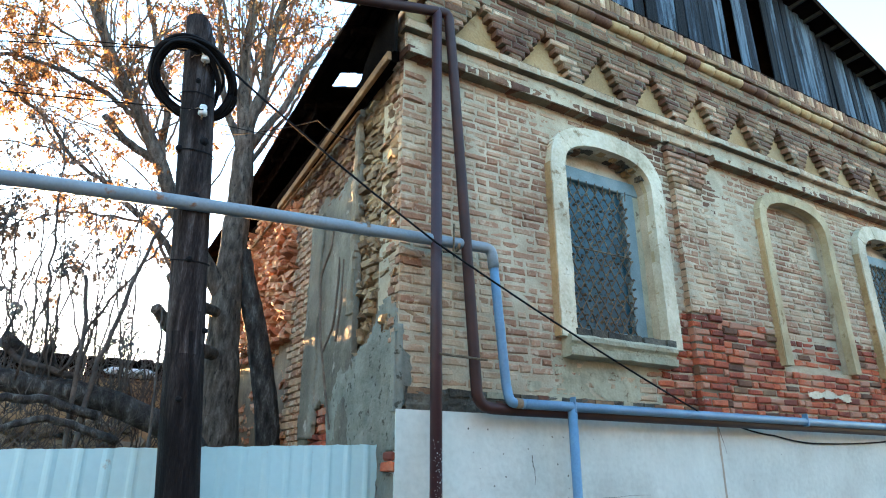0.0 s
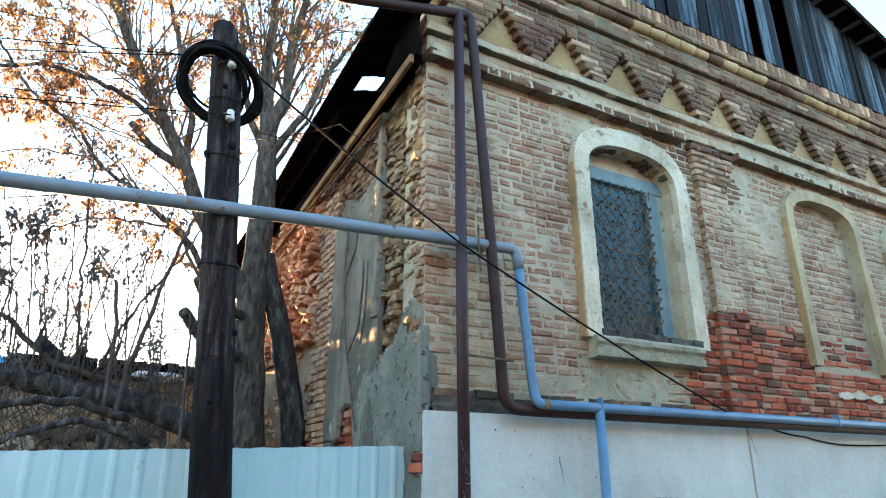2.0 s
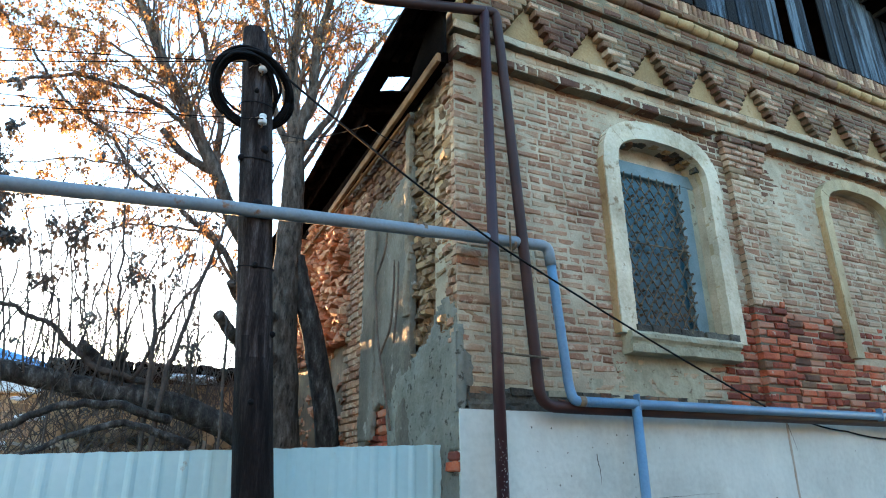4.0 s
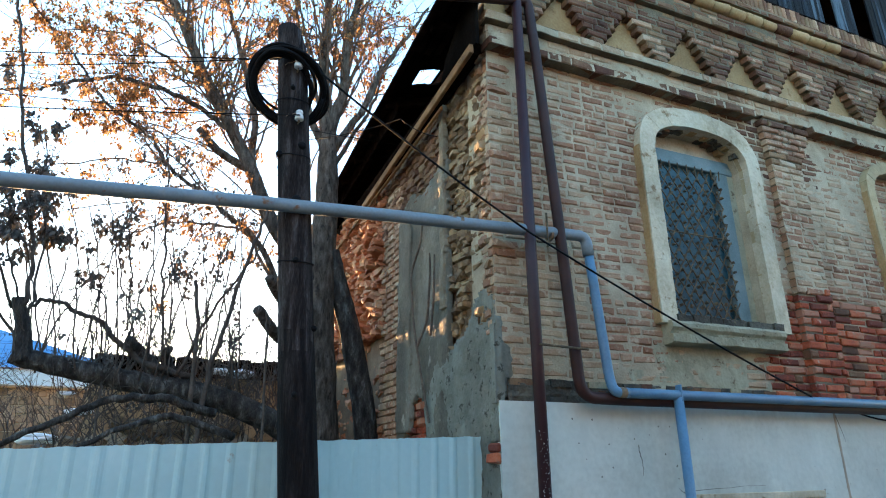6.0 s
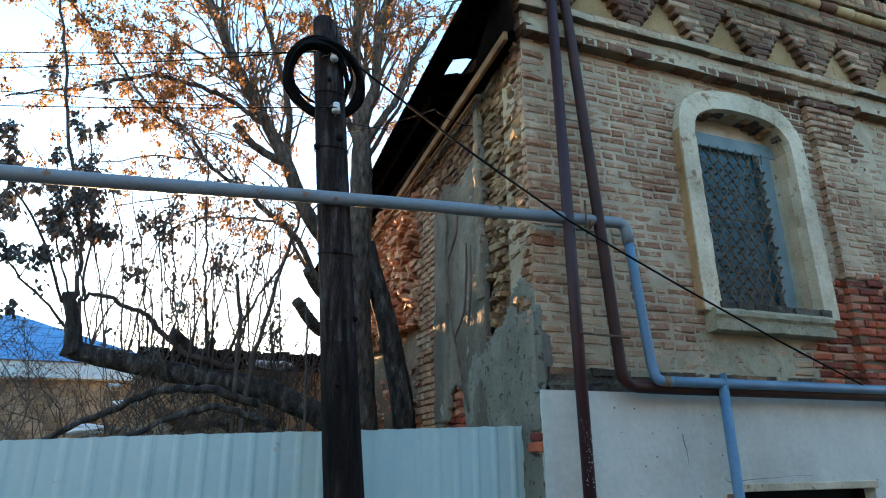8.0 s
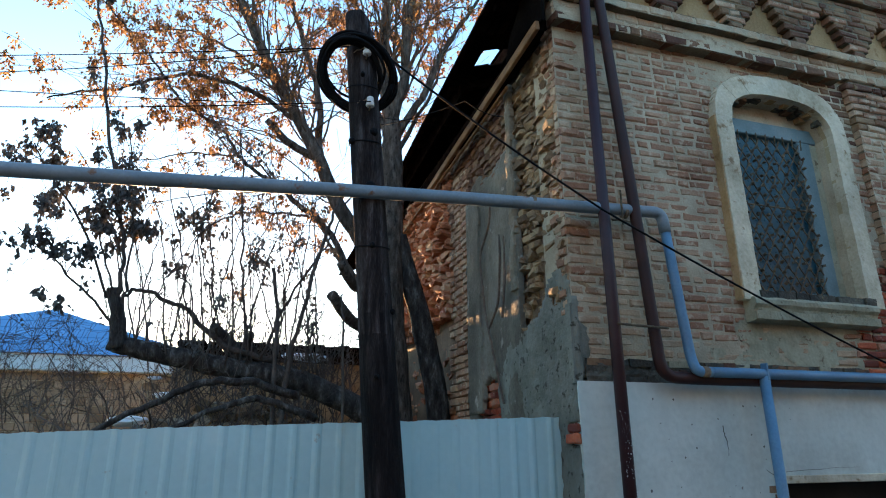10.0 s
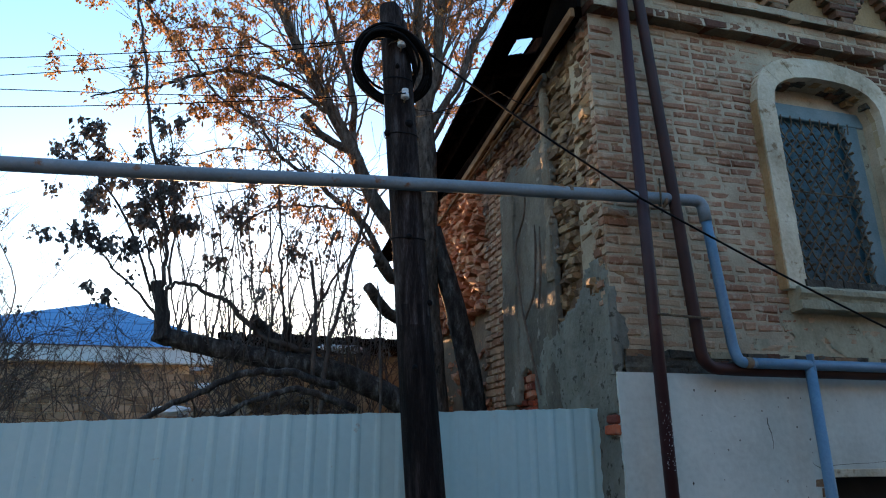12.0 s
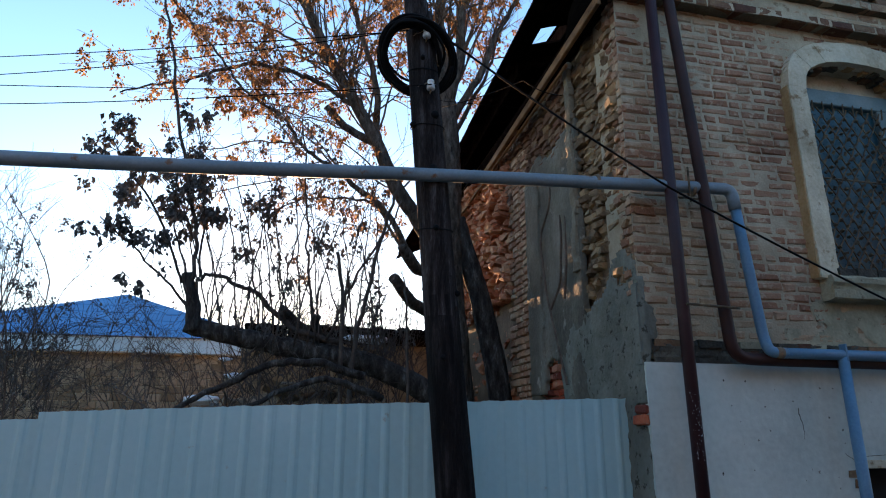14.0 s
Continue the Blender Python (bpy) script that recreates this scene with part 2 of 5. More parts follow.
class Soup:
    """Vertices and faces gathered for one mesh."""
    def __init__(self):
        self.v, self.f = [], []

    def add(self, verts, faces):
        k = len(self.v)
        self.v += [tuple(p) for p in verts]
        self.f += [tuple(i + k for i in f) for f in faces]

    def box(self, x0, x1, y0, y1, z0, z1, c=0.0, jit=0.0, m=None):
        """A box; c chamfers it all round."""
        x0, x1 = min(x0, x1), max(x0, x1)
        y0, y1 = min(y0, y1), max(y0, y1)
        z0, z1 = min(z0, z1), max(z0, z1)
        if c <= 0:
            v = [(x, y, z) for x in (x0, x1) for y in (y0, y1) for z in (z0, z1)]
            f = [(0, 1, 3, 2), (4, 6, 7, 5), (0, 4, 5, 1), (2, 3, 7, 6), (0, 2, 6, 4), (1, 5, 7, 3)]
        else:
            c = min(c, (x1 - x0) * .3, (y1 - y0) * .3, (z1 - z0) * .3)
            bm = bmesh.new()
            bmesh.ops.create_cube(bm, size=1)
            for w in bm.verts:
                w.co = Vector(((x0 + x1) / 2 + w.co.x * (x1 - x0), (y0 + y1) / 2 + w.co.y * (y1 - y0), (z0 + z1) / 2 + w.co.z * (z1 - z0)))
            bmesh.ops.bevel(bm, geom=bm.edges[:], offset=c, segments=1, affect="EDGES")
            bm.verts.index_update()
            v = [w.co.copy() for w in bm.verts]
            f = [tuple(w.index for w in q.verts) for q in bm.faces]
            bm.free()
        if jit:
            v = [(p[0] + random.uniform(-jit, jit), p[1] + random.uniform(-jit, jit), p[2] + random.uniform(-jit, jit)) for p in v]
        if m:
            v = [m @ Vector(p) for p in v]
        self.add(v, f)

    def tube(self, pts, radii, sides=8, cap=True):
        pts = [Vector(p) for p in pts]
        if not hasattr(radii, "__len__"):
            radii = [radii] * len(pts)
        k0 = len(self.v)
        up = None
        for i, p in enumerate(pts):
            d = (pts[min(i + 1, len(pts) - 1)] - pts[max(i - 1, 0)]).normalized()
            if up is None:
                up = d.orthogonal().normalized()
            up = (up - d * up.dot(d))
            up = up.normalized() if up.length > 1e-5 else d.orthogonal().normalized()
            side = d.cross(up)
            for s in range(sides):
                a = 2 * math.pi * s / sides
                self.v.append(tuple(p + (up * math.cos(a) + side * math.sin(a)) * radii[i]))
        for i in range(len(pts) - 1):
            for s in range(sides):
                a, b = k0 + i * sides + s, k0 + i * sides + (s + 1) % sides
                self.f.append((a, b, b + sides, a + sides))
        if cap:
            self.f.append(tuple(k0 + s for s in reversed(range(sides))))
            e = k0 + (len(pts) - 1) * sides
            self.f.append(tuple(e + s for s in range(sides)))

    def ob(self, name, material, parent=None, label="", smooth=False):
        return mesh_ob(name, self.v, self.f, material, parent, label, smooth)


def empty(name, loc=(0, 0, 0)):
    ob = new(name)
    ob.location = loc
    ob.empty_display_size = .1
    return ob


def part_at(ob, parent):
    """Hang ob under a parent that stands off the origin, keeping its place."""
    ob.parent = parent
    ob.matrix_parent_inverse = Matrix.Translation(parent.location).inverted()
    return ob


def bend(pts, r=.12, steps=6):
    """A path with its corners rounded."""
    pts = [Vector(p) for p in pts]
    out = [pts[0]]
    for a, b, c in zip(pts, pts[1:], pts[2:]):
        u, w = (a - b), (c - b)
        k = min(r, u.length * .45, w.length * .45)
        p, q = b + u.normalized() * k, b + w.normalized() * k
        for i in range(steps + 1):
            t = i / steps
            out.append(p * (1 - t) ** 2 + b * 2 * t * (1 - t) + q * t * t)
    return out + [pts[-1]]


# ---- ground ----
s = Soup()
s.add([(-400, -400, 0), (400, -400, 0), (400, 400, 0), (-400, 400, 0)], [(0, 1, 2, 3)])
tagged(s.ob("ground", M["earth"]), "bare brown earth ground", "ground", kind="structure")
s = Soup()
s.box(-60, 60, -9, -1.2, -.05, .02)
tagged(s.ob("road", M["asphalt"]), "grey asphalt street in front of the house", "road", kind="structure")

# ---- front wall ----
WX1, HW = 11.0, .42                              # right end, wall thickness
BL, BH, JT = .245, .0605, .016                   # brick and joint
WIN = [(1.695, 2.855, 2.78, 4.36, 4.67), (6.98, 8.14, 2.78, 4.36, 4.67)]     # x0, x1, sill, spring, crown
NICHE = (4.84, 6.08, 2.70, 4.44, 4.76)


def crown(o, x):
    """Height of an opening's segmental head at x."""
    x0, x1, _, sp, top = o
    u = (x - (x0 + x1) / 2) / ((x1 - x0) / 2)
    return sp + (top - sp) * max(0, 1 - abs(u) ** 2.5) ** .4


def in_open(o, x, z, g=0.0):
    return o[0] - g < x < o[1] + g and o[2] - g < z < crown(o, min(max(x, o[0]), o[1])) + g


def slab_with_openings(openings, x0, x1, z0, z1, ya, yb, material, name):
    """A wall slab cut into upright strips round arched openings."""
    xs = {x0, x1}
    for o in openings:
        for i in range(13):
            xs.add(o[0] + (o[1] - o[0]) * i / 12)
    xs = sorted(xs)
    s = Soup()
    for a, b in zip(xs, xs[1:]):
        m = (a + b) / 2
        o = next((o for o in openings if o[0] < m < o[1]), None)
        spans = [(z0, z0, z1, z1)] if not o else [(z0, z0, o[2], o[2]), (crown(o, a), crown(o, b), z1, z1)]
        for za, zb, zc, zd in spans:
            v = [(a, ya, za), (b, ya, zb), (b, ya, zd), (a, ya, zc), (a, yb, za), (b, yb, zb), (b, yb, zd), (a, yb, zc)]
            s.add(v, [(0, 1, 2, 3), (5, 4, 7, 6), (0, 4, 5, 1), (3, 2, 6, 7), (0, 3, 7, 4), (1, 5, 6, 2)])
    return s.ob(name, material)


wall = slab_with_openings(WIN + [NICHE], 0.02, WX1, 2.05, 6.62, .024, HW, M["mortar"], "wall_front")
tagged(wall, "weathered brick street wall with pale smeared mortar", "wall", kind="structure")
s = Soup()
s.box(NICHE[0] - .02, NICHE[1] + .02, .085, HW - .02, NICHE[2] - .02, NICHE[4] + .02)
s.ob("niche_back", M["mortar"], wall)


def is_red(x, z):
    lim = 3.10 + .20 * noise.noise(Vector((x * .9, 0, 3))) + .05 * noise.noise(Vector((x * 4, z * 4, 7)))
    if x < 2.95:
        lim -= (2.95 - x) * 3.0
    return z < lim and x > 2.72


def skin_xz(x0, x1, z0, z1, y, keep, step=.035, weight=None, back=None):
    """The flush, smeared mortar of the sound part of the wall; it ends raggedly where the joints have washed out."""
    s = Soup()
    nx, nz_ = int((x1 - x0) / step), int((z1 - z0) / step)
    ids = {}

    def vid(i, j):
        if (i, j) not in ids:
            x, z = x0 + i * step, z0 + j * step
            ids[(i, j)] = len(s.v)
            q = Vector((x, 0, z))
            spread = noise.noise(q * 1.3 + Vector((7, 0, 2))) + .55 * noise.noise(q * 5) + .35 * noise.noise(q * 15) + (weight(x, z) if weight else 0)
            s.v.append((x, y - .013 * max(-.4, spread) + .003 * noise.noise(q * 40), z))
        return ids[(i, j)]
    for i in range(nx):
        for j in range(nz_):
            if keep(x0 + (i + .5) * step, z0 + (j + .5) * step):
                s.f.append((vid(i, j), vid(i + 1, j), vid(i + 1, j + 1), vid(i, j + 1)))
    return s.ob("mortar_skin", back or M["mortar"], wall, "", True)


def washed(x, z):
    """How thickly lime and mortar have run over the bricks: most under the string course and at the foot."""
    w = -.38 + max(0, z - 4.35) * .45 * (1 if x < 3.2 else .35) + max(0, 2.62 - z) * .8
    if 3.7 < x < 6.6 and z > 3.2:
        w += .04
    return w


splash = lambda x, z: abs(x - 5.5) < .42 + .15 * noise.noise(Vector((x * 6, z * 6, 3))) and abs(z - 2.42) < .035 + .05 * noise.noise(Vector((x * 5, z * 9, 8)))
patch = skin_xz(5.0, 6.0, 2.3, 2.55, -.022, splash, .012)
patch.data.materials[0] = M["limewash"]
patch.name = "white_smear"
skin_xz(.0, 9.5, 2.06, 5.05, .0035, lambda x, z: not is_red(x, z) and not any(in_open(o, x, z, .03) for o in WIN + [NICHE]), .022, washed)
skin_xz(3.25, 3.70, 3.15, 4.5, -.070, lambda x, z: True, .022, lambda x, z: -.4)
for za, zb, ya in ((5.08, 5.235, -.0535), (5.245, 5.325, -.1235), (4.995, 5.07, -.1125)):
    skin_xz(.0, 9.5, za, zb, ya, lambda x, z: ya > -.112 or ya < -.12 or not 3.1 < x < 3.97, .022, lambda x, z: -.05)
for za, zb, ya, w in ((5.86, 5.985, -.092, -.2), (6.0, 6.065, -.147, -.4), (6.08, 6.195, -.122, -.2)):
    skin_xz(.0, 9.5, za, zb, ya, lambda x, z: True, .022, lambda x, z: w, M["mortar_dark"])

smear = skin_xz(1.05, 2.8, 2.16, 2.54, -.0035, lambda x, z: 1.5 - (.35 if z < 2.3 else 0) + .14 * noise.noise(Vector((x * 5, z * 7, 2))) < x < 2.74 + .05 * noise.noise(Vector((x * 6, z * 8, 6))) and noise.noise(Vector((x * 4, z * 8, 9))) > -.28, .018)
smear.data.materials[0] = M["old_plaster"]
smear.name = "thin_plaster"
brick_meshes = {}


def brick_mesh(w, mname, h=BH, d=.07):
    """A worn brick, its front centre at the origin; a few variants of each size."""
    key = (round(w, 2), mname, random.randrange(6), h, d)
    if key not in brick_meshes:
        s = Soup()
        s.v, s.f = brick_geo(w, h, d)
        me = bpy.data.meshes.new("brick")
        me.from_pydata(s.v, [], s.f)
        me.materials.append(M[mname])
        brick_meshes[key] = me
    return brick_meshes[key]


def brick_geo(w, h=BH, d=.07, c=.010, jit=.008):
    r = lambda: random.uniform(-jit, jit)
    a, b = w / 2, h / 2
    ring0 = [(-a, d, -b), (a, d, -b), (a, d, b), (-a, d, b)]
    ring1 = [(-a + r(), c + r() * .5, -b + r()), (a + r(), c + r() * .5, -b + r()), (a + r(), c + r() * .5, b + r()), (-a + r(), c + r() * .5, b + r())]
    ring2 = [(p[0] * (1 - 1.5 * c / a), r() * .6, p[2] * (1 - 1.2 * c / b)) for p in ring1]
    v = ring0 + ring1 + ring2
    f = [(8, 9, 10, 11)]
    for k in (0, 4):
        for i in range(4):
            f.append((k + i, k + (i + 1) % 4, k + 4 + (i + 1) % 4, k + 4 + i))
    return v, f


soups = {"brick_pale": Soup(), "brick": Soup(), "brick_red": Soup(), "brick_brown": Soup()}
near_bricks = []


def lay(x0, x1, z, y, mname=None, near=False, h=BH, d=.07, soup=None):
    """One brick with its front at y."""
    w = x1 - x0
    if w < .03:
        return
    xc, zc = (x0 + x1) / 2, z + h / 2
    zc += .010 * noise.noise(Vector((xc * .7, zc * 2, 4))) + random.uniform(-.0025, .0025)
    if mname == "mixed":
        mname = random.choice(("brick", "brick_brown", "brick_brown", "brick_brown", "brick_brown"))
    if not mname:
        if is_red(xc, zc):
            mname = "brick_red" if random.random() < .9 else "brick_brown"
            y += random.uniform(-.012, .012)
        elif zc < 2.36 + .1 * noise.noise(Vector((xc * 2, 0, 1))) and xc > .9:
            mname = "brick_pale"
        elif 2.6 < xc < 4.1 and zc > 4.45 + .35 * noise.noise(Vector((xc * 3, 1, 1))):
            mname = "brick_brown"
        else:
            mname = "brick_pale" if noise.noise(Vector((xc * 1.1, zc * 1.3, 5))) + random.uniform(-.25, .25) + (.12 if xc > 3.7 else 0) > .12 else "brick"
    yy = y + random.uniform(-.004, .004)
    if near:
        near_bricks.append((w, mname, xc, yy, zc, h, d))
        return
    v, f = brick_geo(w, h, d)
    m = pose(xc, yy, zc, random.uniform(-.6, .6), random.uniform(-.5, .5), random.uniform(-.8, .8))
    (soup or soups[mname]).add([m @ Vector(p) for p in v], f)


def course(x0, x1, z, y, shift, mname=None, stop=None, near_to=-9, h=BH, d=.07, soup=None):
    """A row of bricks from x0 to x1, left out where stop says so."""
    x = x0
    first = True
    while x < x1 - .02:
        w = BL * (random.choice((1, 1, 1, .5)) if not first else (shift or 1))
        first = False
        w = w + random.uniform(-.006, .006)
        xe = min(x + w, x1)
        if x1 - xe < .05:
            xe = x1
        a, b = x, xe - JT * .8
        if stop:
            zc = z + h / 2
            while a < b and stop(a, zc):
                a += .01
            while b > a and stop(b, zc):
                b -= .01
            if a < b and stop((a + b) / 2, zc):
                b = a
        if b > a:
            lay(a, b, z, y, mname, near=b < near_to, h=h, d=d, soup=soup)
        x = xe


def wall_stop(x, z):
    return any(in_open(o, x, z, .10) for o in WIN) or in_open(NICHE, x, z, .06) or 3.27 < x < 3.68


PITCH = BH + JT
z = 2.13
i = 0
while z < 4.98:
    course(0.0, WX1, z, 0.0, .5 if i % 2 else 1, stop=wall_stop, near_to=1.45)
    z += PITCH
    i += 1
# niche filling
z = 2.75
while z < 4.72:
    course(NICHE[0], NICHE[1], z, .075, .5 if i % 2 else 1, stop=lambda x, zz: not in_open(NICHE, x, zz, -.01) or (abs(x - 5.98) < .09 and 4.22 < zz < 4.38), d=.03)
    z += PITCH
    i += 1
# pilaster between the window and the niche
z = 2.13
while z < 5.02:
    grow = max(0, z - 4.5) * .5
    course(3.25 - grow * .2, 3.70 + grow, z, -.075, .5 if i % 2 else 1, mname=None if z < 4.6 else random.choice(("brick", "brick_brown")), d=.1)
    z += PITCH
    i += 1


def band(z0, z1, y, mname, x0=-.03, x1=WX1, h=BH):
    """Courses of a moulding that stand out to y."""
    k = max(1, round((z1 - z0) / (h + JT)))
    backs.box(x0 + .008, x1, y + .009, .01, z0 + .001, z1 - .004)
    for j in range(k):
        course(x0, x1, z0 + (z1 - z0) * j / k, y, .5 if j % 2 else 1, mname, h=(z1 - z0) / k - .007, d=abs(y) + .05)


backs = Soup()
backs.box(3.26, 3.69, -.056, .01, 2.10, 5.04)
# string course, sawtooth frieze and cornice
band(4.99, 5.075, -.115, "brick_brown", x0=-.02, x1=3.1)
band(4.99, 5.075, -.115, "brick_brown", x0=3.95)
band(5.075, 5.24, -.055, "brick_pale", x0=-.02)
band(5.24, 5.33, -.125, "brick_pale", x0=-.05)
TEETH = [.775 + .772 * j for j in range(-1, 14)]
for j in range(7):
    zz = 5.33 + j * .0745
    half = max(0, .31 * (1 - j / 6.2))
    edges = [0.0] + sum(([t - half, t + half] for t in TEETH if 0 < t < WX1), []) + [WX1]
    for a, b in zip(edges[::2], edges[1::2]):
        if b - a > .04:
            backs.box(a + .012, b - .02, -.094, .003, zz, zz + .0745)
            course(a, b, zz, -.105, 1 if j % 2 else .5, "mixed", h=.060, d=.15)
band(5.85, 5.99, -.095, "brick_brown")
band(5.99, 6.07, -.15, "brick_brown")
band(6.07, 6.20, -.125, "mixed")
x = -.05
while x < WX1:                                    # roll of rendered bricks
    w = random.uniform(.22, .28)
    roll = Soup()
    roll.tube([(x, -.13, 6.255), (x + .012, -.13, 6.255), (x + w - .012, -.13 + random.uniform(-.008, .008), 6.255), (x + w, -.13, 6.255)], [.04, random.uniform(.055, .068), random.uniform(.055, .068), .04], 10)
    roll.ob("roll_brick", M["plaster_ochre"] if noise.noise(Vector((x * .9, 3, 1))) + random.uniform(-.15, .15) > .0 else M["brick_brown"], wall, "", True)
    x += w + .004
band(6.32, 6.38, -.20, "brick_brown")
band(6.38, 6.44, -.165, "brick_brown")
# bricks on end under the boards
x = -.05
while x < WX1:
    w = random.uniform(.06, .075)
    lay(x, x + w, 6.445 + random.uniform(-.01, .01), -.12, random.choice(("brick_brown", "brick_brown", "brick", "brick_brown")), h=.19, d=.2)
    x += w + .008
s = Soup()
s.box(0.0, WX1, .0, .02, 5.30, 5.88)
s.ob("frieze_plaster", M["plaster_ochre"], wall, "ochre plaster triangles between brick teeth")
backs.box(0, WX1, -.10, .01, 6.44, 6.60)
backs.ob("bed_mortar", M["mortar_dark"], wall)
for k, so in soups.items():
    tagged(so.ob("brickwork", M[k], wall), kind="stuff")


# ---- windows ----
def block(name, quad, y0, y1, material, parent, jit=.006):
    """A worn block from four corners in x, z, between two depths."""
    cx, cz = sum(p[0] for p in quad) / 4, sum(p[1] for p in quad) / 4
    r = lambda: random.uniform(-jit, jit)
    q = [(p[0] + r(), p[1] + r()) for p in quad]
    f1 = [(cx + (p[0] - cx) * .995, cz + (p[1] - cz) * .997) for p in q]
    v = [(p[0], y1, p[1]) for p in q] + [(p[0], y0 + .0014 + r() * .2, p[1]) for p in q] + [(p[0], y0 + r() * .25, p[1]) for p in f1]
    f = [(8, 9, 10, 11)]
    for k in (0, 4):
        for i in range(4):
            f.append((k + i, k + (i + 1) % 4, k + 4 + (i + 1) % 4, k + 4 + i))
    me = bpy.data.meshes.new(name)
    me.from_pydata(v, [], f)
    me.materials.append(material)
    return part_at(new(name, me), parent)


def arch_trim(o, w, y0, material, parent, foot=0.0, side=None, n=15, step=.115):
    """A surround of limewashed blocks, upright legs and a segmental head, with ochre strips at the sides."""
    x0, x1, zb, sp, top = o
    O = (x0 - w, x1 + w, zb, sp, top + w * 1.1)
    z = zb - foot
    while z < sp - .02:
        e = min(z + step * random.uniform(.85, 1.1), sp)
        lap = e + .012
        block("surround_block", [(x0 - w, z), (x0, z), (x0, lap), (x0 - w, lap)], y0, .02, material, parent, .0045)
        block("surround_block", [(x1, z), (x1 + w, z), (x1 + w, lap), (x1, lap)], y0, .02, material, parent, .0045)
        z = e
    def ring(q, t):
        # along the head: angle sweep from the left spring to the right
        a = math.pi * (1 - t)
        cx, hw = (q[0] + q[1]) / 2, (q[1] - q[0]) / 2
        c, v = math.cos(a), max(0, math.sin(a))
        return cx + hw * math.copysign(abs(c) ** .8, c), q[3] + (q[4] - q[3]) * v ** .8
    for i in range(n):
        t0, t1 = i / n, min(1, (i + 1.12) / n)
        block("surround_block", [ring(o, t0), ring(o, t1), ring(O, t1), ring(O, t0)], y0 + random.uniform(-.003, .002), .02, material, parent, .0035)
    # ochre strips put the block sides' shade and dirt into colour
    if side:
        for xa in (x0 - w - .012, x1 + w - .012):
            block("render_edge", [(xa, zb - foot), (xa + .022, zb - foot), (xa + .022, sp), (xa, sp)], y0 + .012, .02, side, parent, .003)


def make_window(index, o):
    x0, x1, zb, sp, top = o
    win = empty(f"window_{index}", ((x0 + x1) / 2, 0, zb))
    tagged(win, "arched window with teal frame, rusty lattice grille and limewashed surround", "window", kind="structure")
    arch_trim(o, .175, -.085, M["limewash"], win, .08, M["plaster_ochre"])
    # plastered reveal
    s = Soup()
    prof = [(x0 - .005, zb - .02)] + [(x0 + (x1 - x0) * i / 16, crown(o, x0 + (x1 - x0) * i / 16) + .004) for i in range(17)] + [(x1 + .005, zb - .02)]
    v, f = [], []
    for px, pz in prof:
        v += [(px, -.02, pz), (px, .34, pz)]
    for i in range(len(prof) - 1):
        f.append((2 * i, 2 * i + 1, 2 * i + 3, 2 * i + 2))
    s.add(v, f)
    part_at(s.ob("reveal", M["surround_ochre"]), win)
    # ragged bricks bared under the head
    for i in range(13):
        xx = x0 + .05 + (x1 - x0 - .1) * i / 12
        for ya, yb in ((-.03, .05), (.055, .14)):
            if random.random() < .3:
                continue
            w, drop = random.uniform(.03, .044), random.uniform(.008, .04)
            zc = crown(o, xx)
            block("soffit_brick", [(xx - w, zc - drop), (xx + w, zc - drop), (xx + w, zc + .02), (xx - w, zc + .02)], ya + random.uniform(0, .03), yb, M[random.choice(("ledge", "plaster_ochre", "brick_brown"))], win, .009)
    # tympanum above the frame
    s = Soup()
    s.box(x0, x1, .15, .36, 4.48, top + .02)
    part_at(s.ob("head_filling", M["limewash"]), win)
    s = Soup()
    fy0, fy1 = .10, .17
    s.box(x0 + .002, x1 - .002, fy0, fy1, 4.345, 4.49, .008)
    s.box(x0 + .002, x0 + .12, fy0, fy1, zb, 4.345, .008)
    s.box(x1 - .24, x1 - .085, fy0, fy1, zb, 4.345, .008)
    s.box(x0 + .12, x1 - .22, fy0, fy1, zb, zb + .06, .008)
    part_at(s.ob("window_frame", M["teal"]), win)
    s = Soup()
    s.box(x1 - .088, x1 + .02, fy0 + .012, fy1 + .1, zb - .02, 4.345, .004)
    part_at(s.ob("jamb_fill", M["old_plaster"]), win)
    s = Soup()
    s.box(x0 + .10, x1 - .18, .155, .18, zb + .04, 4.37)
    part_at(s.ob("pane", M["panel_blue"]), win)
    # lattice grille of twisted rods
    s = Soup()
    gx0, gx1, gz0, gz1, gy = x0 + .10, x1 - .225, zb + .04, 4.30, .085
    step = .118
    k = int((gx1 - gx0 + gz1 - gz0) / step) + 2
    for sgn in (1, -1):
        for i in range(-2, k):
            pts = []
            for q in range(60):
                z = gz0 + (gz1 - gz0) * q / 59
                x = (gx0 + i * step - (z - gz0) * .62 if sgn > 0 else gx1 - i * step + (z - gz0) * .62) + .005 * math.sin((z - gz0) * 50)
                if gx0 <= x <= gx1:
                    pts.append((x, gy + .006 * sgn, z))
            if len(pts) > 2:
                s.tube(pts, .0065, 4)
    for i in range(int((gx1 - gx0) / step * 2) + 1):         # knots where the rods cross
        for j in range(int((gz1 - gz0) / .095)):
            x, z = gx0 + i * step / 2, gz0 + j * .0952 + (.0476 if i % 2 else 0)
            if x < gx1 and random.random() < .8:
                m = pose(x + random.uniform(-.006, .006), gy - .006, z, random.uniform(0, 90), random.uniform(0, 90), 0)
                s.box(-.011, .011, -.007, .007, -.016, .016, 0, .003, m)
    for i in range(9):
        x = gx0 + (gx1 - gx0) * i / 8
        s.tube([(x, gy, gz1 - .05), (x + random.uniform(-.01, .01), gy - .01, gz1 + .05)], .006, 4)
    s.tube([(gx0, gy, 3.62), (gx1, gy, 3.62)], .009, 5)
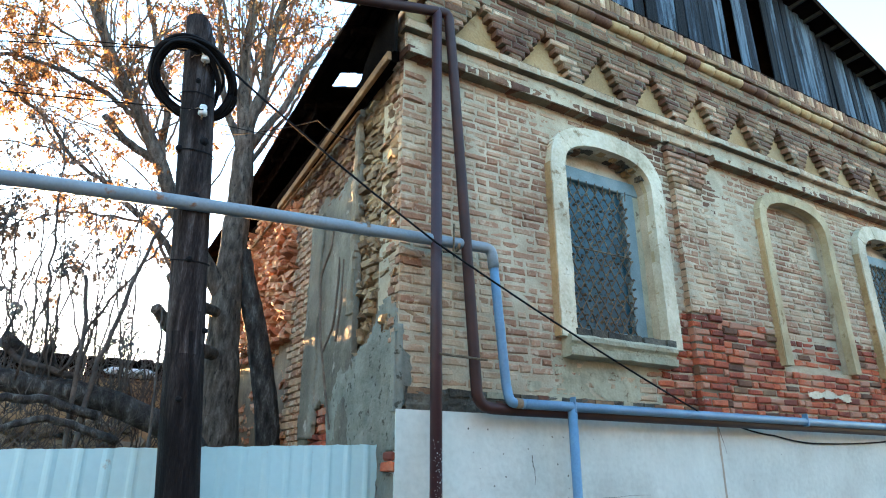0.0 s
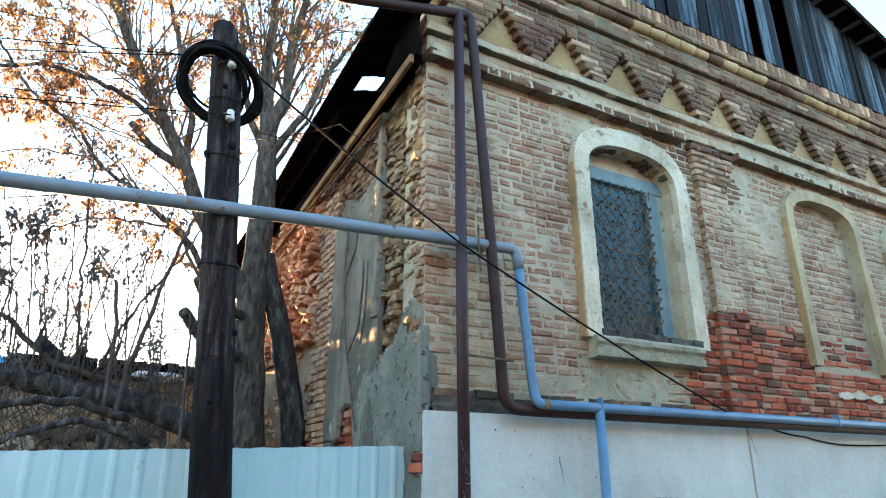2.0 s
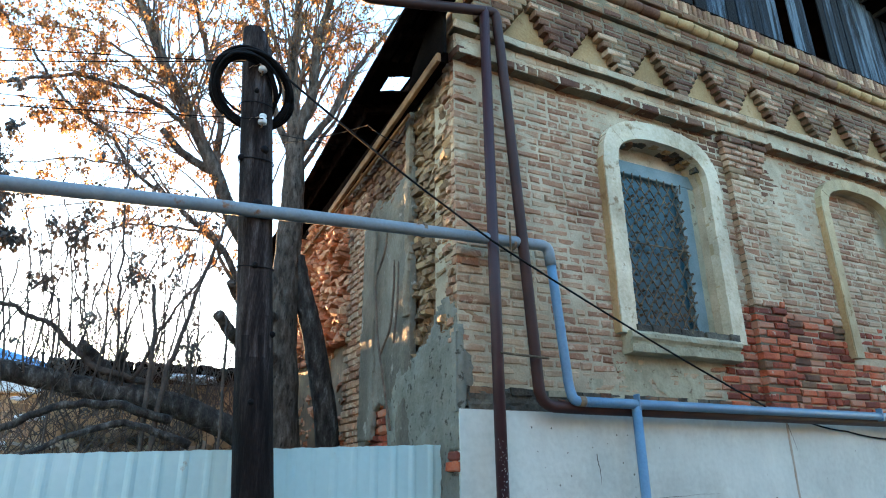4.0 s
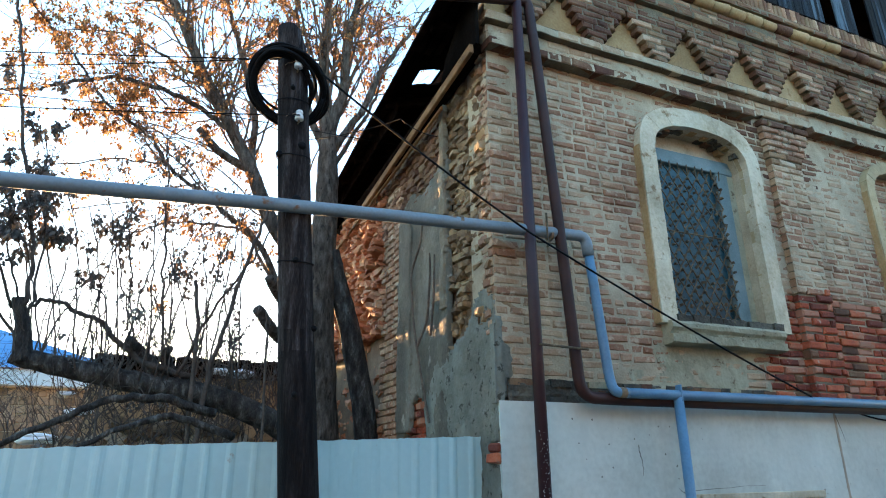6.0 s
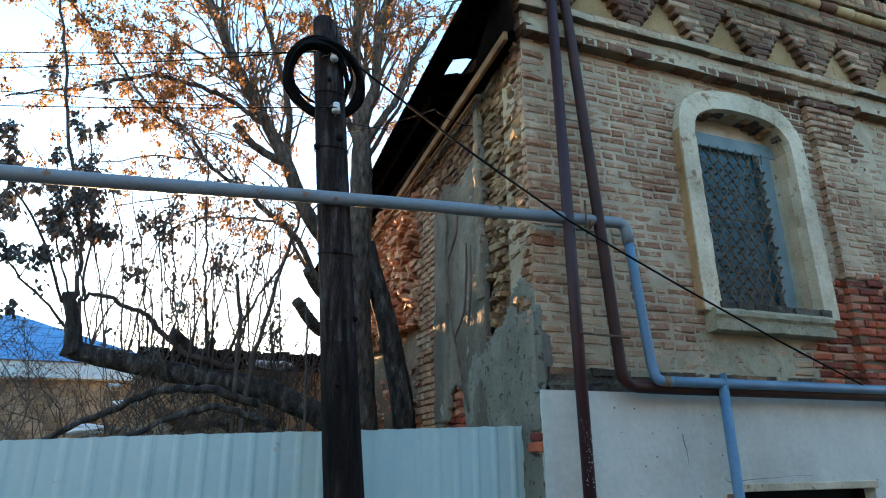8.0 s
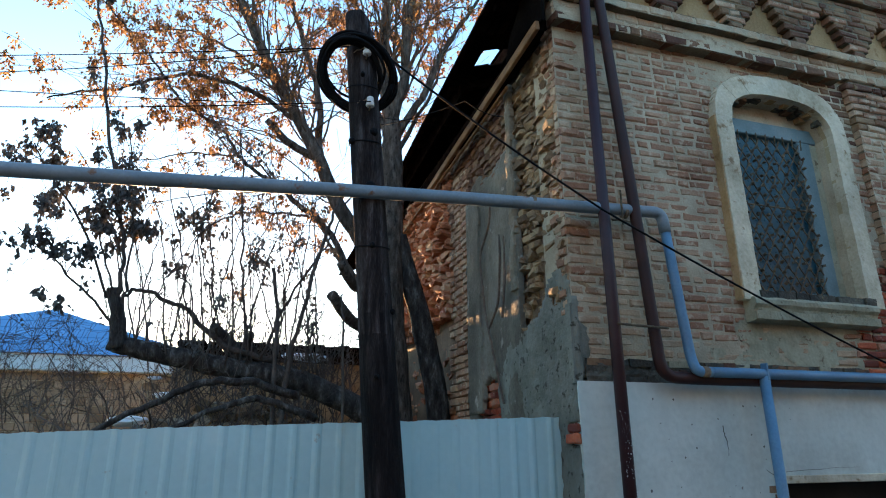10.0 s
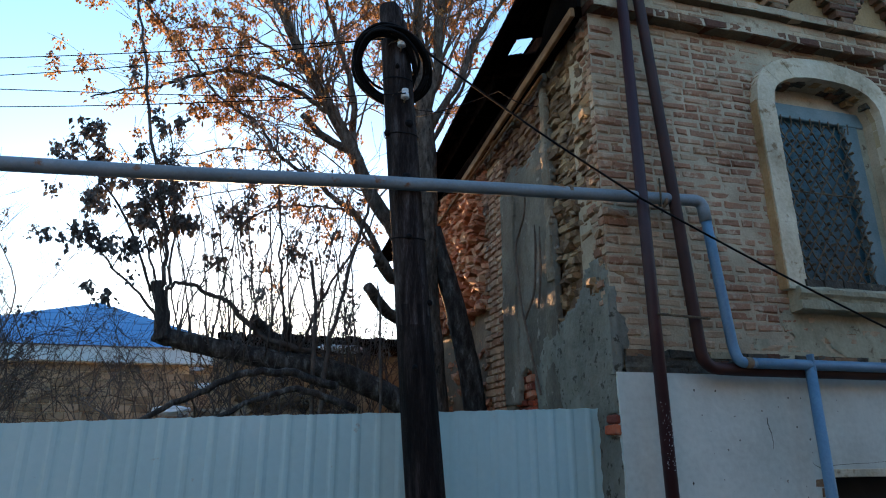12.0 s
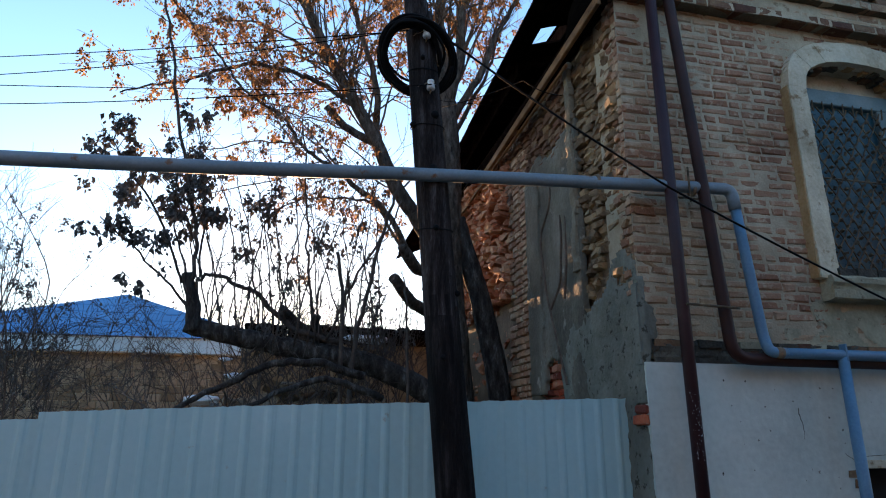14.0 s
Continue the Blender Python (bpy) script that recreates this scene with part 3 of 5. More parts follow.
    s.tube([(gx0, gy, gz0), (gx1, gy, gz0)], .009, 5)
    part_at(s.ob("grille", M["grille"]), win)
    # moulded sill: a run profile with dark bricks bedded on top
    s = Soup()
    prof = [(.02, 2.715), (-.115, 2.715), (-.135, 2.69), (-.13, 2.655), (-.105, 2.63), (-.095, 2.605), (-.125, 2.60), (-.12, 2.535), (-.09, 2.525), (.02, 2.52)]
    n = 40
    xa, xb = x0 - .12, x1 + .04
    for i in range(n + 1):
        x = xa + (xb - xa) * i / n
        for k, (y, z) in enumerate(prof):
            q = noise.noise(Vector((x * 9, k * 1.7, index)))
            s.v.append((x, y + (.016 * q if y < 0 else 0), z + .006 * noise.noise(Vector((x * 6, k * .4, 3)))))
    P = len(prof)
    for i in range(n):
        for k in range(P - 1):
            a = i * P + k
            s.f.append((a, a + 1, a + P + 1, a + P))
    s.f += [tuple(range(P)), tuple(n * P + k for k in reversed(range(P)))]
    part_at(s.ob("window_sill", M["old_plaster"]), win)
    x = x0 - .02
    while x < x1 + .05:
        w = min(random.uniform(.11, .2), x1 + .06 - x)
        block("sill_brick", [(x, 2.716), (x + w - .012, 2.716), (x + w - .012, 2.775), (x, 2.775)], -.10 + random.uniform(-.015, .02), .095, M["ledge"], win, .006)
        x += w


for k, o in enumerate(WIN):
    make_window(k + 1, o)
niche = empty("window_3", (5.46, 0, 2.7))
tagged(niche, "bricked-up blind window with ochre plaster surround", "blind window", kind="structure")
arch_trim(NICHE, .125, -.075, M["surround_ochre"], niche, 0.0, M["plaster_ochre"])

# ---- plinth ----
LX0, LX1, LZ0, LZ1 = 1.64, 3.06, .55, 1.32
xs, zs = (-.02, LX0, LX1, WX1), (0, LZ0, LZ1, 2.02)
s = Soup()
s.v = [(x, y, z) for y in (-.045, .3) for z in zs for x in xs]
s.v = [(max(x, .07) if y > 0 else x, y, z) for x, y, z in s.v]
at = lambda i, j, k: k * 16 + j * 4 + i
for i in range(3):
    for j in range(3):
        if (i, j) != (1, 1):
            s.f += [(at(i, j, 0), at(i + 1, j, 0), at(i + 1, j + 1, 0), at(i, j + 1, 0)), (at(i, j, 1), at(i, j + 1, 1), at(i + 1, j + 1, 1), at(i + 1, j, 1))]
for i in range(3):
    s.f += [(at(i, 3, 0), at(i + 1, 3, 0), at(i + 1, 3, 1), at(i, 3, 1)), (at(i, 0, 0), at(i, 0, 1), at(i + 1, 0, 1), at(i + 1, 0, 0)),
            (at(0, i, 0), at(0, i + 1, 0), at(0, i + 1, 1), at(0, i, 1)), (at(3, i, 0), at(3, i, 1), at(3, i + 1, 1), at(3, i + 1, 0))]
s.f += [(at(1, 1, 0), at(1, 1, 1), at(1, 2, 1), at(1, 2, 0)), (at(2, 1, 0), at(2, 2, 0), at(2, 2, 1), at(2, 1, 1)),
        (at(1, 1, 0), at(2, 1, 0), at(2, 1, 1), at(1, 1, 1)), (at(1, 2, 0), at(1, 2, 1), at(2, 2, 1), at(2, 2, 0))]
plinth = tagged(s.ob("wall_plinth", M["white_plaster"]), "whitewashed plaster plinth with chips and cracks", "wall", kind="structure")
low_win = empty("window_4", ((LX0 + LX1) / 2, 0, LZ0))
tagged(low_win, "low cellar window with a white lintel board", "window", kind="structure")
s = Soup()
s.box(LX0 - .06, LX1 + .03, -.065, .0, LZ1 - .012, LZ1 + .045, .006, .002)
part_at(s.ob("lintel_board", M["limewash"]), low_win)
s = Soup()
# black sheet in place of the shade inside the opening
s.box(LX0 - .01, LX1 + .01, .14, .18, LZ0, LZ1)
part_at(s.ob("pane", M["black"]), low_win)
s = Soup()
s.box(LX0, LX0 + .05, .05, .12, LZ0, LZ1, .004)
s.box(LX1 - .05, LX1, .05, .12, LZ0, LZ1, .004)
part_at(s.ob("window_frame", M["dark_wood"]), low_win)
for bx, bz, bw in ((1.50, 1.245, .13), (1.54, 1.18, .09)):
    block("exposed_brick", [(bx, bz), (bx + bw, bz), (bx + bw, bz + .055), (bx, bz + .055)], -.052, .0, M["brick_brown"], low_win)
s = Soup()
zs = [2.02 - .05 * i for i in range(41)]
for i, z in enumerate(zs):
    c = 3.42 + .012 * noise.noise(Vector((0, z * 3, 2))) - .012 * (2.02 - z)
    w = .013 + .007 * noise.noise(Vector((0, z * 7, 5)))
    s.v += [(c - w, -.0475, z), (c + w, -.0475, z), (c + w, -.04, z), (c - w, -.04, z)]
for i in range(40):
    for q in range(4):
        a, b = 4 * i + q, 4 * i + (q + 1) % 4
        s.f.append((a, b, b + 4, a + 4))
s.ob("render_seam", M["seam"], plinth, "tan mortar seam down the plaster")


def crack(pts, name="crack", y=-.0462, parent=None):
    """A thin dark line where the plaster has split."""
    s = Soup()
    for i, (x, z) in enumerate(pts):
        w = .0028 * (1 - i / len(pts)) + .0012
        s.v += [(x - w, y, z), (x + w, y, z + w)]
    for i in range(len(pts) - 1):
        s.f.append((2 * i, 2 * i + 1, 2 * i + 3, 2 * i + 2))
    s.ob(name, M["ledge"], parent or plinth)


for x, z, dx, dz in ((3.43, 2.0, .06, -.24), (1.16, 1.72, .03, -.22), (1.60, 1.34, -.08, .07), (1.6, 1.385, .8, .005)):
    pts = [(x, z)]
    for i in range(12):
        pts.append((pts[-1][0] + dx / 12 + random.uniform(-.008, .008), pts[-1][1] + dz / 12 + random.uniform(-.006, .006)))
    crack(pts)
for pts in ([(1.80, 5.03), (1.87, 5.0), (1.95, 4.99), (2.0, 4.96), (2.03, 4.90), (2.10, 4.86)], [(2.39, 5.03), (2.42, 4.99), (2.41, 4.95), (2.47, 4.92), (2.48, 4.85), (2.54, 4.80)]):
    crack(pts, y=-.014, parent=wall)
s = Soup()
for _ in range(55):                               # chips in the limewash
    x, z = random.choice((random.uniform(.3, 1.6), random.uniform(.3, 1.6), random.uniform(1.6, 6))), random.uniform(.6, 1.95)
    if LX0 - .08 < x < LX1 + .08 and z < LZ1 + .1:
        continue
    r = random.uniform(.003, .009)
    k = len(s.v)
    s.v += [(x + r * random.uniform(.5, 1.3) * math.cos(a), -.0463, z + r * random.uniform(.5, 1.5) * math.sin(a)) for a in (0, 1.05, 2.1, 3.14, 4.2, 5.2)]
    s.f.append(tuple(range(k, k + 6)))
tagged(s.ob("chipping", M["ledge"], plinth), kind="stuff")
ledge = empty("plinth_ledge", (5, -.05, 2.05))
tagged(ledge, "course of dark mossy bricks above the plinth", "ledge", kind="structure")
s = Soup()
nl, rows = 200, 9
for i in range(nl + 1):
    x = .06 + (WX1 - .06) * (i / nl) ** 1.6
    top = (2.185 if x < 2.7 else 2.125) + .012 * noise.noise(Vector((x * 7, 1, 1)))
    for k in range(rows + 1):
        z = 2.022 + (top - 2.022) * k / rows
        q = Vector((x * 9, 0, z * 26))
        s.v.append((x, -.034 + .014 * k / rows + .016 * noise.noise(q) + .010 * noise.noise(q * 2.7), z + .006 * noise.noise(q * 1.9)))
    s.v.append((x, .02, top))
R = rows + 2
for i in range(nl):
    for k in range(R - 1):
        s.f.append((i * R + k, (i + 1) * R + k, (i + 1) * R + k + 1, i * R + k + 1))
part_at(s.ob("ledge_bed", M["ledge"]), ledge)
for z0, z1, xe in ((2.026, 2.07, WX1), (2.078, 2.125, WX1), (2.132, 2.182, 2.7)):
    x = .08
    while x < xe:
        w = random.uniform(.10, .24)
        if random.random() < .55:
            block("ledge_brick", [(x, z0), (x + w - .012, z0), (x + w - .012, z1), (x, z1)], -.046 + (z0 - 2.03) * .12 + random.uniform(-.008, .010), .0, M[random.choice(("ledge", "ledge", "brick_brown", "old_plaster"))], ledge, .007)
        x += w

# ---- side wall ----
s = Soup()
s.box(.07, .45, .42, 5.4, 0, 5.3)
s.box(.45, 10.9, 8.6, 9, 0, 4.8)
s.box(10.6, 11, .42, 8.6, 0, 4.8)
side = tagged(s.ob("wall_side", M["rubble"]), "crumbling side wall of clay, brick and cracked grey plaster", "wall", kind="structure")


def sheet_yz(name, material, y0, y1, z0, z1, keep, x, step=.03, amp=.012, freq=3.0, th=.05, seed=0):
    """A plaster skin on the side wall with a ragged outline and an uneven face."""
    s = Soup()
    ny, nz = int((y1 - y0) / step), int((z1 - z0) / step)
    idx = {}

    def vert(i, j, back):
        if (i, j, back) not in idx:
            y, z = y0 + i * step, z0 + j * step
            q = Vector((y * freq, z * freq, seed))
            dx = x - amp * (noise.noise(q) + .5 * noise.noise(q * 3.1) + .34 * noise.noise(q * 8) + .2 * noise.noise(q * 17)) + (th if back else 0)
            idx[(i, j, back)] = len(s.v)
            r = 0.28 * step
            s.v.append((dx, y + r * noise.noise(q * 9 + Vector((9, 0, 0))), z + r * noise.noise(q * 9)))
        return idx[(i, j, back)]

    cells = {(i, j) for i in range(ny) for j in range(nz) if keep(y0 + (i + .5) * step, z0 + (j + .5) * step)}
    for i, j in cells:
        a, b, c, d = vert(i, j, 0), vert(i + 1, j, 0), vert(i + 1, j + 1, 0), vert(i, j + 1, 0)
        s.f.append((a, d, c, b))
        for (di, dj), (p, q) in (((-1, 0), ((i, j), (i, j + 1))), ((1, 0), ((i + 1, j + 1), (i + 1, j))),
                                 ((0, -1), ((i + 1, j), (i, j))), ((0, 1), ((i, j + 1), (i + 1, j + 1)))):
            if (i + di, j + dj) not in cells:
                s.f.append((vert(*p, 0), vert(*p, 1), vert(*q, 1), vert(*q, 0)))
    return s.ob(name, material, side, "", True)


def nz(y, z, k, seed):
    return noise.noise(Vector((y * k, z * k, seed)))


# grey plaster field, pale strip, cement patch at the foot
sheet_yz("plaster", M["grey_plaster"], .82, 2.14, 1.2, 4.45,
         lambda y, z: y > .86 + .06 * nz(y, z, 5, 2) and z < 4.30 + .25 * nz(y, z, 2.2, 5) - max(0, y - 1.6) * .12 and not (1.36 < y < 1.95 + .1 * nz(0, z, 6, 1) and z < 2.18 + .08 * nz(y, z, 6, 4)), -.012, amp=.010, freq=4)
sheet_yz("plaster_strip", M["limewash_strip"], .84, 1.02, 2.9, 4.95,
         lambda y, z: abs(y - .92 - .03 * nz(0, z, 3, 8)) < .05 + .03 * nz(y, z, 7, 3), -.035, step=.015, amp=.014, freq=6)
sheet_yz("cement_patch", M["cement"], -.02, 1.4, .0, 3.1,
         lambda y, z: z < 2.62 + .42 * math.exp(-((y - .2) / .18) ** 2) * .8 - .12 * y + .16 * nz(y, z, 4, 6) and y < 1.36 + .05 * nz(y, z, 5, 9)
         and not (y < .16 and 1.58 < z < 1.74), -.012, amp=.022, freq=3.4, seed=4)
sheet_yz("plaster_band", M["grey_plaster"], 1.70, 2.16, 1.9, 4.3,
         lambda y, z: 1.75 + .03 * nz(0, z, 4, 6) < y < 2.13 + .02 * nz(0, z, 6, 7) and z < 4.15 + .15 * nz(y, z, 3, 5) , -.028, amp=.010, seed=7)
# cement that turns the corner on to the front
s = Soup()
n = 90
for i in range(n):
    z0, z1 = .0 + 2.58 * i / n, .0 + 2.58 * (i + 1) / n
    w0 = -.01 + .15 * max(0, 1 - abs(z0 - 2.27) / .33) + .05 * noise.noise(Vector((0, z0 * 9, 1))) + .03 * noise.noise(Vector((0, z0 * 33, 4)))
    w1 = -.01 + .15 * max(0, 1 - abs(z1 - 2.27) / .33) + .05 * noise.noise(Vector((0, z1 * 9, 1))) + .03 * noise.noise(Vector((0, z1 * 33, 4)))
    if z0 < 2.0:
        continue
    y = -.017 + .006 * noise.noise(Vector((0, z0 * 12, 7)))
    s.add([(-.03, y, z0), (w0, y + .01, z0), (w1, y + .01, z1), (-.03, y, z1), (-.03, .05, z0), (w0, .05, z0), (w1, .05, z1), (-.03, .05, z1)],
          [(0, 1, 2, 3), (0, 3, 7, 4), (1, 5, 6, 2), (3, 2, 6, 7), (0, 4, 5, 1)])
s.ob("corner_cement", M["cement"], side)
s = Soup()
s.box(-.045, .0, -.03, .14, 1.60, 1.67, .012, .006)
s.box(-.04, .0, -.03, .13, 1.675, 1.735, .012, .006)
s.ob("corner_brick", M["brick_red"], side, "exposed red brick at the corner")


def chunk(soup, y, z, w, h, x, depth, tilt=8, rough=.014):
    """A broken stone or brick, its face at x."""
    bm = bmesh.new()
    bmesh.ops.create_cube(bm, size=1)
    bmesh.ops.bevel(bm, geom=bm.edges[:], offset=.16, segments=1, affect="EDGES")
    m = pose(x + depth / 2, y, z, random.uniform(-tilt, tilt), random.uniform(-tilt, tilt), random.uniform(-tilt, tilt)) @ Matrix.Diagonal((depth, w, h, 1))
    bm.verts.index_update()
    soup.add([m @ v.co + Vector([random.uniform(-rough, rough) for _ in range(3)]) for v in bm.verts], [tuple(v.index for v in f.verts) for f in bm.faces])
    bm.free()


def chunks(name, material, y0, y1, z0, z1, keep, xf, wr=(.09, .2), hr=.078, tilt=7, rough=.012, depth=.2):
    s = Soup()
    z = z0
    while z < z1:
        h = hr * random.uniform(.8, 1.15)
        y = y0 + random.uniform(-.05, .05)
        while y < y1:
            w = random.uniform(*wr)
            if keep(y + w / 2, z + h / 2):
                chunk(s, y + w / 2, z + h / 2, w * .98, h * .97, xf(y, z), depth, tilt, rough)
            y += w
        z += h
    return tagged(s.ob(name, material, side), kind="stuff")


hole = lambda y, z: .22 < y < .42 and 2.86 < z < 3.02
chunks("corner_rubble", M["rubble"], .05, 1.0, 2.5, 5.02, lambda y, z: y < .93 + .08 * nz(y, z, 4, 1) and not hole(y, z),
       lambda y, z: .008 + .06 * nz(y, z, 3.6, 11) + .03 * nz(y, z, 9, 12) + random.uniform(-.022, .022) + (.02 if y > .25 else 0), wr=(.07, .24), hr=.066, tilt=5, rough=.015)
chunks("corner_stub", M["brick"], .03, .17, 2.5, 5.02, lambda y, z: True, lambda y, z: -.01 + random.uniform(-.012, .03), wr=(.09, .13), hr=.0765, tilt=3, rough=.008)
brick_lie = lambda y, z: -.012 + random.uniform(-.008, .008)
chunks("side_courses", M["brick"], 2.12, 2.8, 1.2, 4.6, lambda y, z: y < 2.72 + .05 * nz(0, z, 5, 3), brick_lie, wr=(.2, .26), hr=.076, tilt=1, rough=.005)
chunks("top_courses", M["brick_brown"], .95, 3.2, 4.1, 4.95, lambda y, z: z > 4.28 + .25 * nz(y, z, 2.2, 5) - max(0, y - 1.6) * .12 - .05, lambda y, z: .0 + random.uniform(-.015, .02), wr=(.14, .25), hr=.076, tilt=3, rough=.008)
chunks("foot_courses", M["brick_red"], 1.3, 2.3, 1.2, 2.3, lambda y, z: True, lambda y, z: .02 + random.uniform(-.02, .02), wr=(.14, .25), hr=.076, tilt=3, rough=.008)
chunks("broken_end", M["rubble_red"], 2.72, 5.3, 1.2, 4.85, lambda y, z: not (abs(y - 3.55) < .16 and abs(z - 4.42) < .10),
       lambda y, z: (-.06 if z > 3.0 else .12) + .15 * nz(y, z, 2.6, 21) + random.uniform(-.05, .04), wr=(.08, .22), hr=.07, tilt=14, rough=.02, depth=.3)

# dead climbing stems on the plaster
def stem(pts):
    s = Soup()
    s.tube(bend(pts, .1, 4), [.011] * (len(bend(pts, .1, 4)) - 1) + [.005], 6)
    s.ob("dead_stem", M["twig"], ivy)
ivy = empty("climbing_plant")
tagged(ivy, "dead dark climbing stems clinging to grey plaster", "plant")
stem([(-.05, 1.20, 1.95), (-.05, 1.37, 2.34), (-.055, 1.56, 2.83), (-.055, 1.67, 3.43), (-.05, 1.40, 3.68), (-.05, 1.36, 3.9)])
stem([(-.055, 1.47, 2.66), (-.055, 1.22, 2.85), (-.055, 1.15, 3.3), (-.05, 1.17, 3.5)])
stem([(-.055, 1.15, 2.7), (-.055, 1.07, 3.0), (-.05, 1.06, 3.45)])

# ---- roof ----
RX, RZ, RS = 5.5, 8.36, .58
RG, RGS = 8.915, .40                              # ridge and pitch over the gable
EX = -.40


def roof_z(x, y):
    z = RZ - RS * abs(RX - x)
    if x < 1.5:
        z += (1.5 - x) / 1.9 * (.50 - .06 * min(y, 5))
    return z


roof = empty("roof", (5.5, 4, 5))
tagged(roof, "old sheet roof on rough timbers, eave shade in their dark colour", "roof", kind="structure")


in_hole = lambda x, y: -.2 < x < .17 and 1.09 + .25 * max(0, x) + .05 * noise.noise(Vector((x * 14, 3, 0))) < y < 1.38 + .1 * x + .03 * noise.noise(Vector((x * 20, 0, 0)))


def roof_sheet(xa, xb, ya, yb, skip=None, step=.12):
    s = Soup()
    nx, ny = max(1, int((xb - xa) / step)), max(1, int((yb - ya) / step))
    ids = {}

    def vid(i, j, t):
        if (i, j, t) not in ids:
            x, y = xa + (xb - xa) * i / nx, ya + (yb - ya) * j / ny
            ids[(i, j, t)] = len(s.v)
            s.v.append((x, y, roof_z(x, y) + (.02 if t else 0)))
        return ids[(i, j, t)]
    cells = {(i, j) for i in range(nx) for j in range(ny)
             if not (skip and skip(xa + (xb - xa) * (i + .5) / nx, ya + (yb - ya) * (j + .5) / ny))}
    for i, j in cells:
        s.f.append((vid(i, j, 0), vid(i, j + 1, 0), vid(i + 1, j + 1, 0), vid(i + 1, j, 0)))
        s.f.append((vid(i, j, 1), vid(i + 1, j, 1), vid(i + 1, j + 1, 1), vid(i, j + 1, 1)))
        for (di, dj), (p, q) in (((-1, 0), ((i, j), (i, j + 1))), ((1, 0), ((i + 1, j + 1), (i + 1, j))),
                                 ((0, -1), ((i + 1, j), (i, j))), ((0, 1), ((i, j + 1), (i + 1, j + 1)))):
            if (i + di, j + dj) not in cells:
                s.f.append((vid(*p, 0), vid(*p, 1), vid(*q, 1), vid(*q, 0)))
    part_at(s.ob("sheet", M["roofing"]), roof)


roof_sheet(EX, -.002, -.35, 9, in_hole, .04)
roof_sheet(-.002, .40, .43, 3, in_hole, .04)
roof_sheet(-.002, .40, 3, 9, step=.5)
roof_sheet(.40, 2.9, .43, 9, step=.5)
for xa, xb in ((.95, RX), (RX, 10.75)):
    za, zb = RG - RGS * abs(RX - xa), RG - RGS * abs(RX - xb)
    s = Soup()
    s.add([(xa, -.30, za), (xb, -.30, zb), (xb, 9, zb), (xa, 9, za), (xa, -.30, za + .03), (xb, -.30, zb + .03), (xb, 9, zb + .03), (xa, 9, za + .03)],
          [(0, 3, 2, 1), (4, 5, 6, 7), (0, 1, 5, 4), (1, 2, 6, 5), (2, 3, 7, 6), (3, 0, 4, 7)])
    part_at(s.ob("sheet", M["roofing"]), roof)


def beam(name, a, b, w, h, material, parent, label=""):
    """A square timber from a to b."""
    a, b = Vector(a), Vector(b)
    s = Soup()
    s.box(-w / 2, w / 2, -h / 2, h / 2, 0, (b - a).length, min(w, h) * .12, .003)
    m = Matrix.Translation(a) @ (b - a).to_track_quat("Z", "Y").to_matrix().to_4x4()
    s.v = [tuple(m @ Vector(v)) for v in s.v]
    return part_at(s.ob(name, material, None, label), parent)


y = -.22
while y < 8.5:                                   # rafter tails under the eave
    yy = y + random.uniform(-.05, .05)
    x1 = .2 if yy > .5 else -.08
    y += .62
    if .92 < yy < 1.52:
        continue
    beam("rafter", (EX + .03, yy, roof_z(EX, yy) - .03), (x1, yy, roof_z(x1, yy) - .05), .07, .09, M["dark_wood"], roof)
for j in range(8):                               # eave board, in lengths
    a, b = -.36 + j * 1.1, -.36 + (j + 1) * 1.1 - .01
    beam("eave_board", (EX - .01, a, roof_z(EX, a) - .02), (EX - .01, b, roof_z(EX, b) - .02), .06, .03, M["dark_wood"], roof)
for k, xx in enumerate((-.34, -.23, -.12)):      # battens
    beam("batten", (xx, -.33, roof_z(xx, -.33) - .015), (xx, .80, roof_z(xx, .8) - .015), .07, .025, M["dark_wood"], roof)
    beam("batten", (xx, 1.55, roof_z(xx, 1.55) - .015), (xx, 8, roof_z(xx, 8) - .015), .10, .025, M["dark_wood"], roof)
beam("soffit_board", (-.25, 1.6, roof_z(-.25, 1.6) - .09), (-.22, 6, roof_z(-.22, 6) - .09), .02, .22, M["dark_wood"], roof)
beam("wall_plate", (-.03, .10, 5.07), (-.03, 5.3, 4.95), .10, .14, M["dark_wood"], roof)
beam("plank", (-.165, -.06, 4.925), (-.115, 3.3, 4.79), .035, .085, M["plank"], roof, "sunlit bare timber plank")
beam("plank", (-.09, .75, 4.83), (-.09, 4.8, 4.68), .025, .035, M["plank"], roof, "sunlit bare timber plank")
s = Soup()                                       # broken board closing the eave at the corner, its black holding the depth's shade
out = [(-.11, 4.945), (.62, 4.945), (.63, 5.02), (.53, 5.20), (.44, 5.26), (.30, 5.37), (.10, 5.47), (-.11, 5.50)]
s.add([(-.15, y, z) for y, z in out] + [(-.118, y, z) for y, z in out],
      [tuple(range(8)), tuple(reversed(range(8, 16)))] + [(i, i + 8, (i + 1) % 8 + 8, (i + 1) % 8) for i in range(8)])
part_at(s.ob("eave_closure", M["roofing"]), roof)
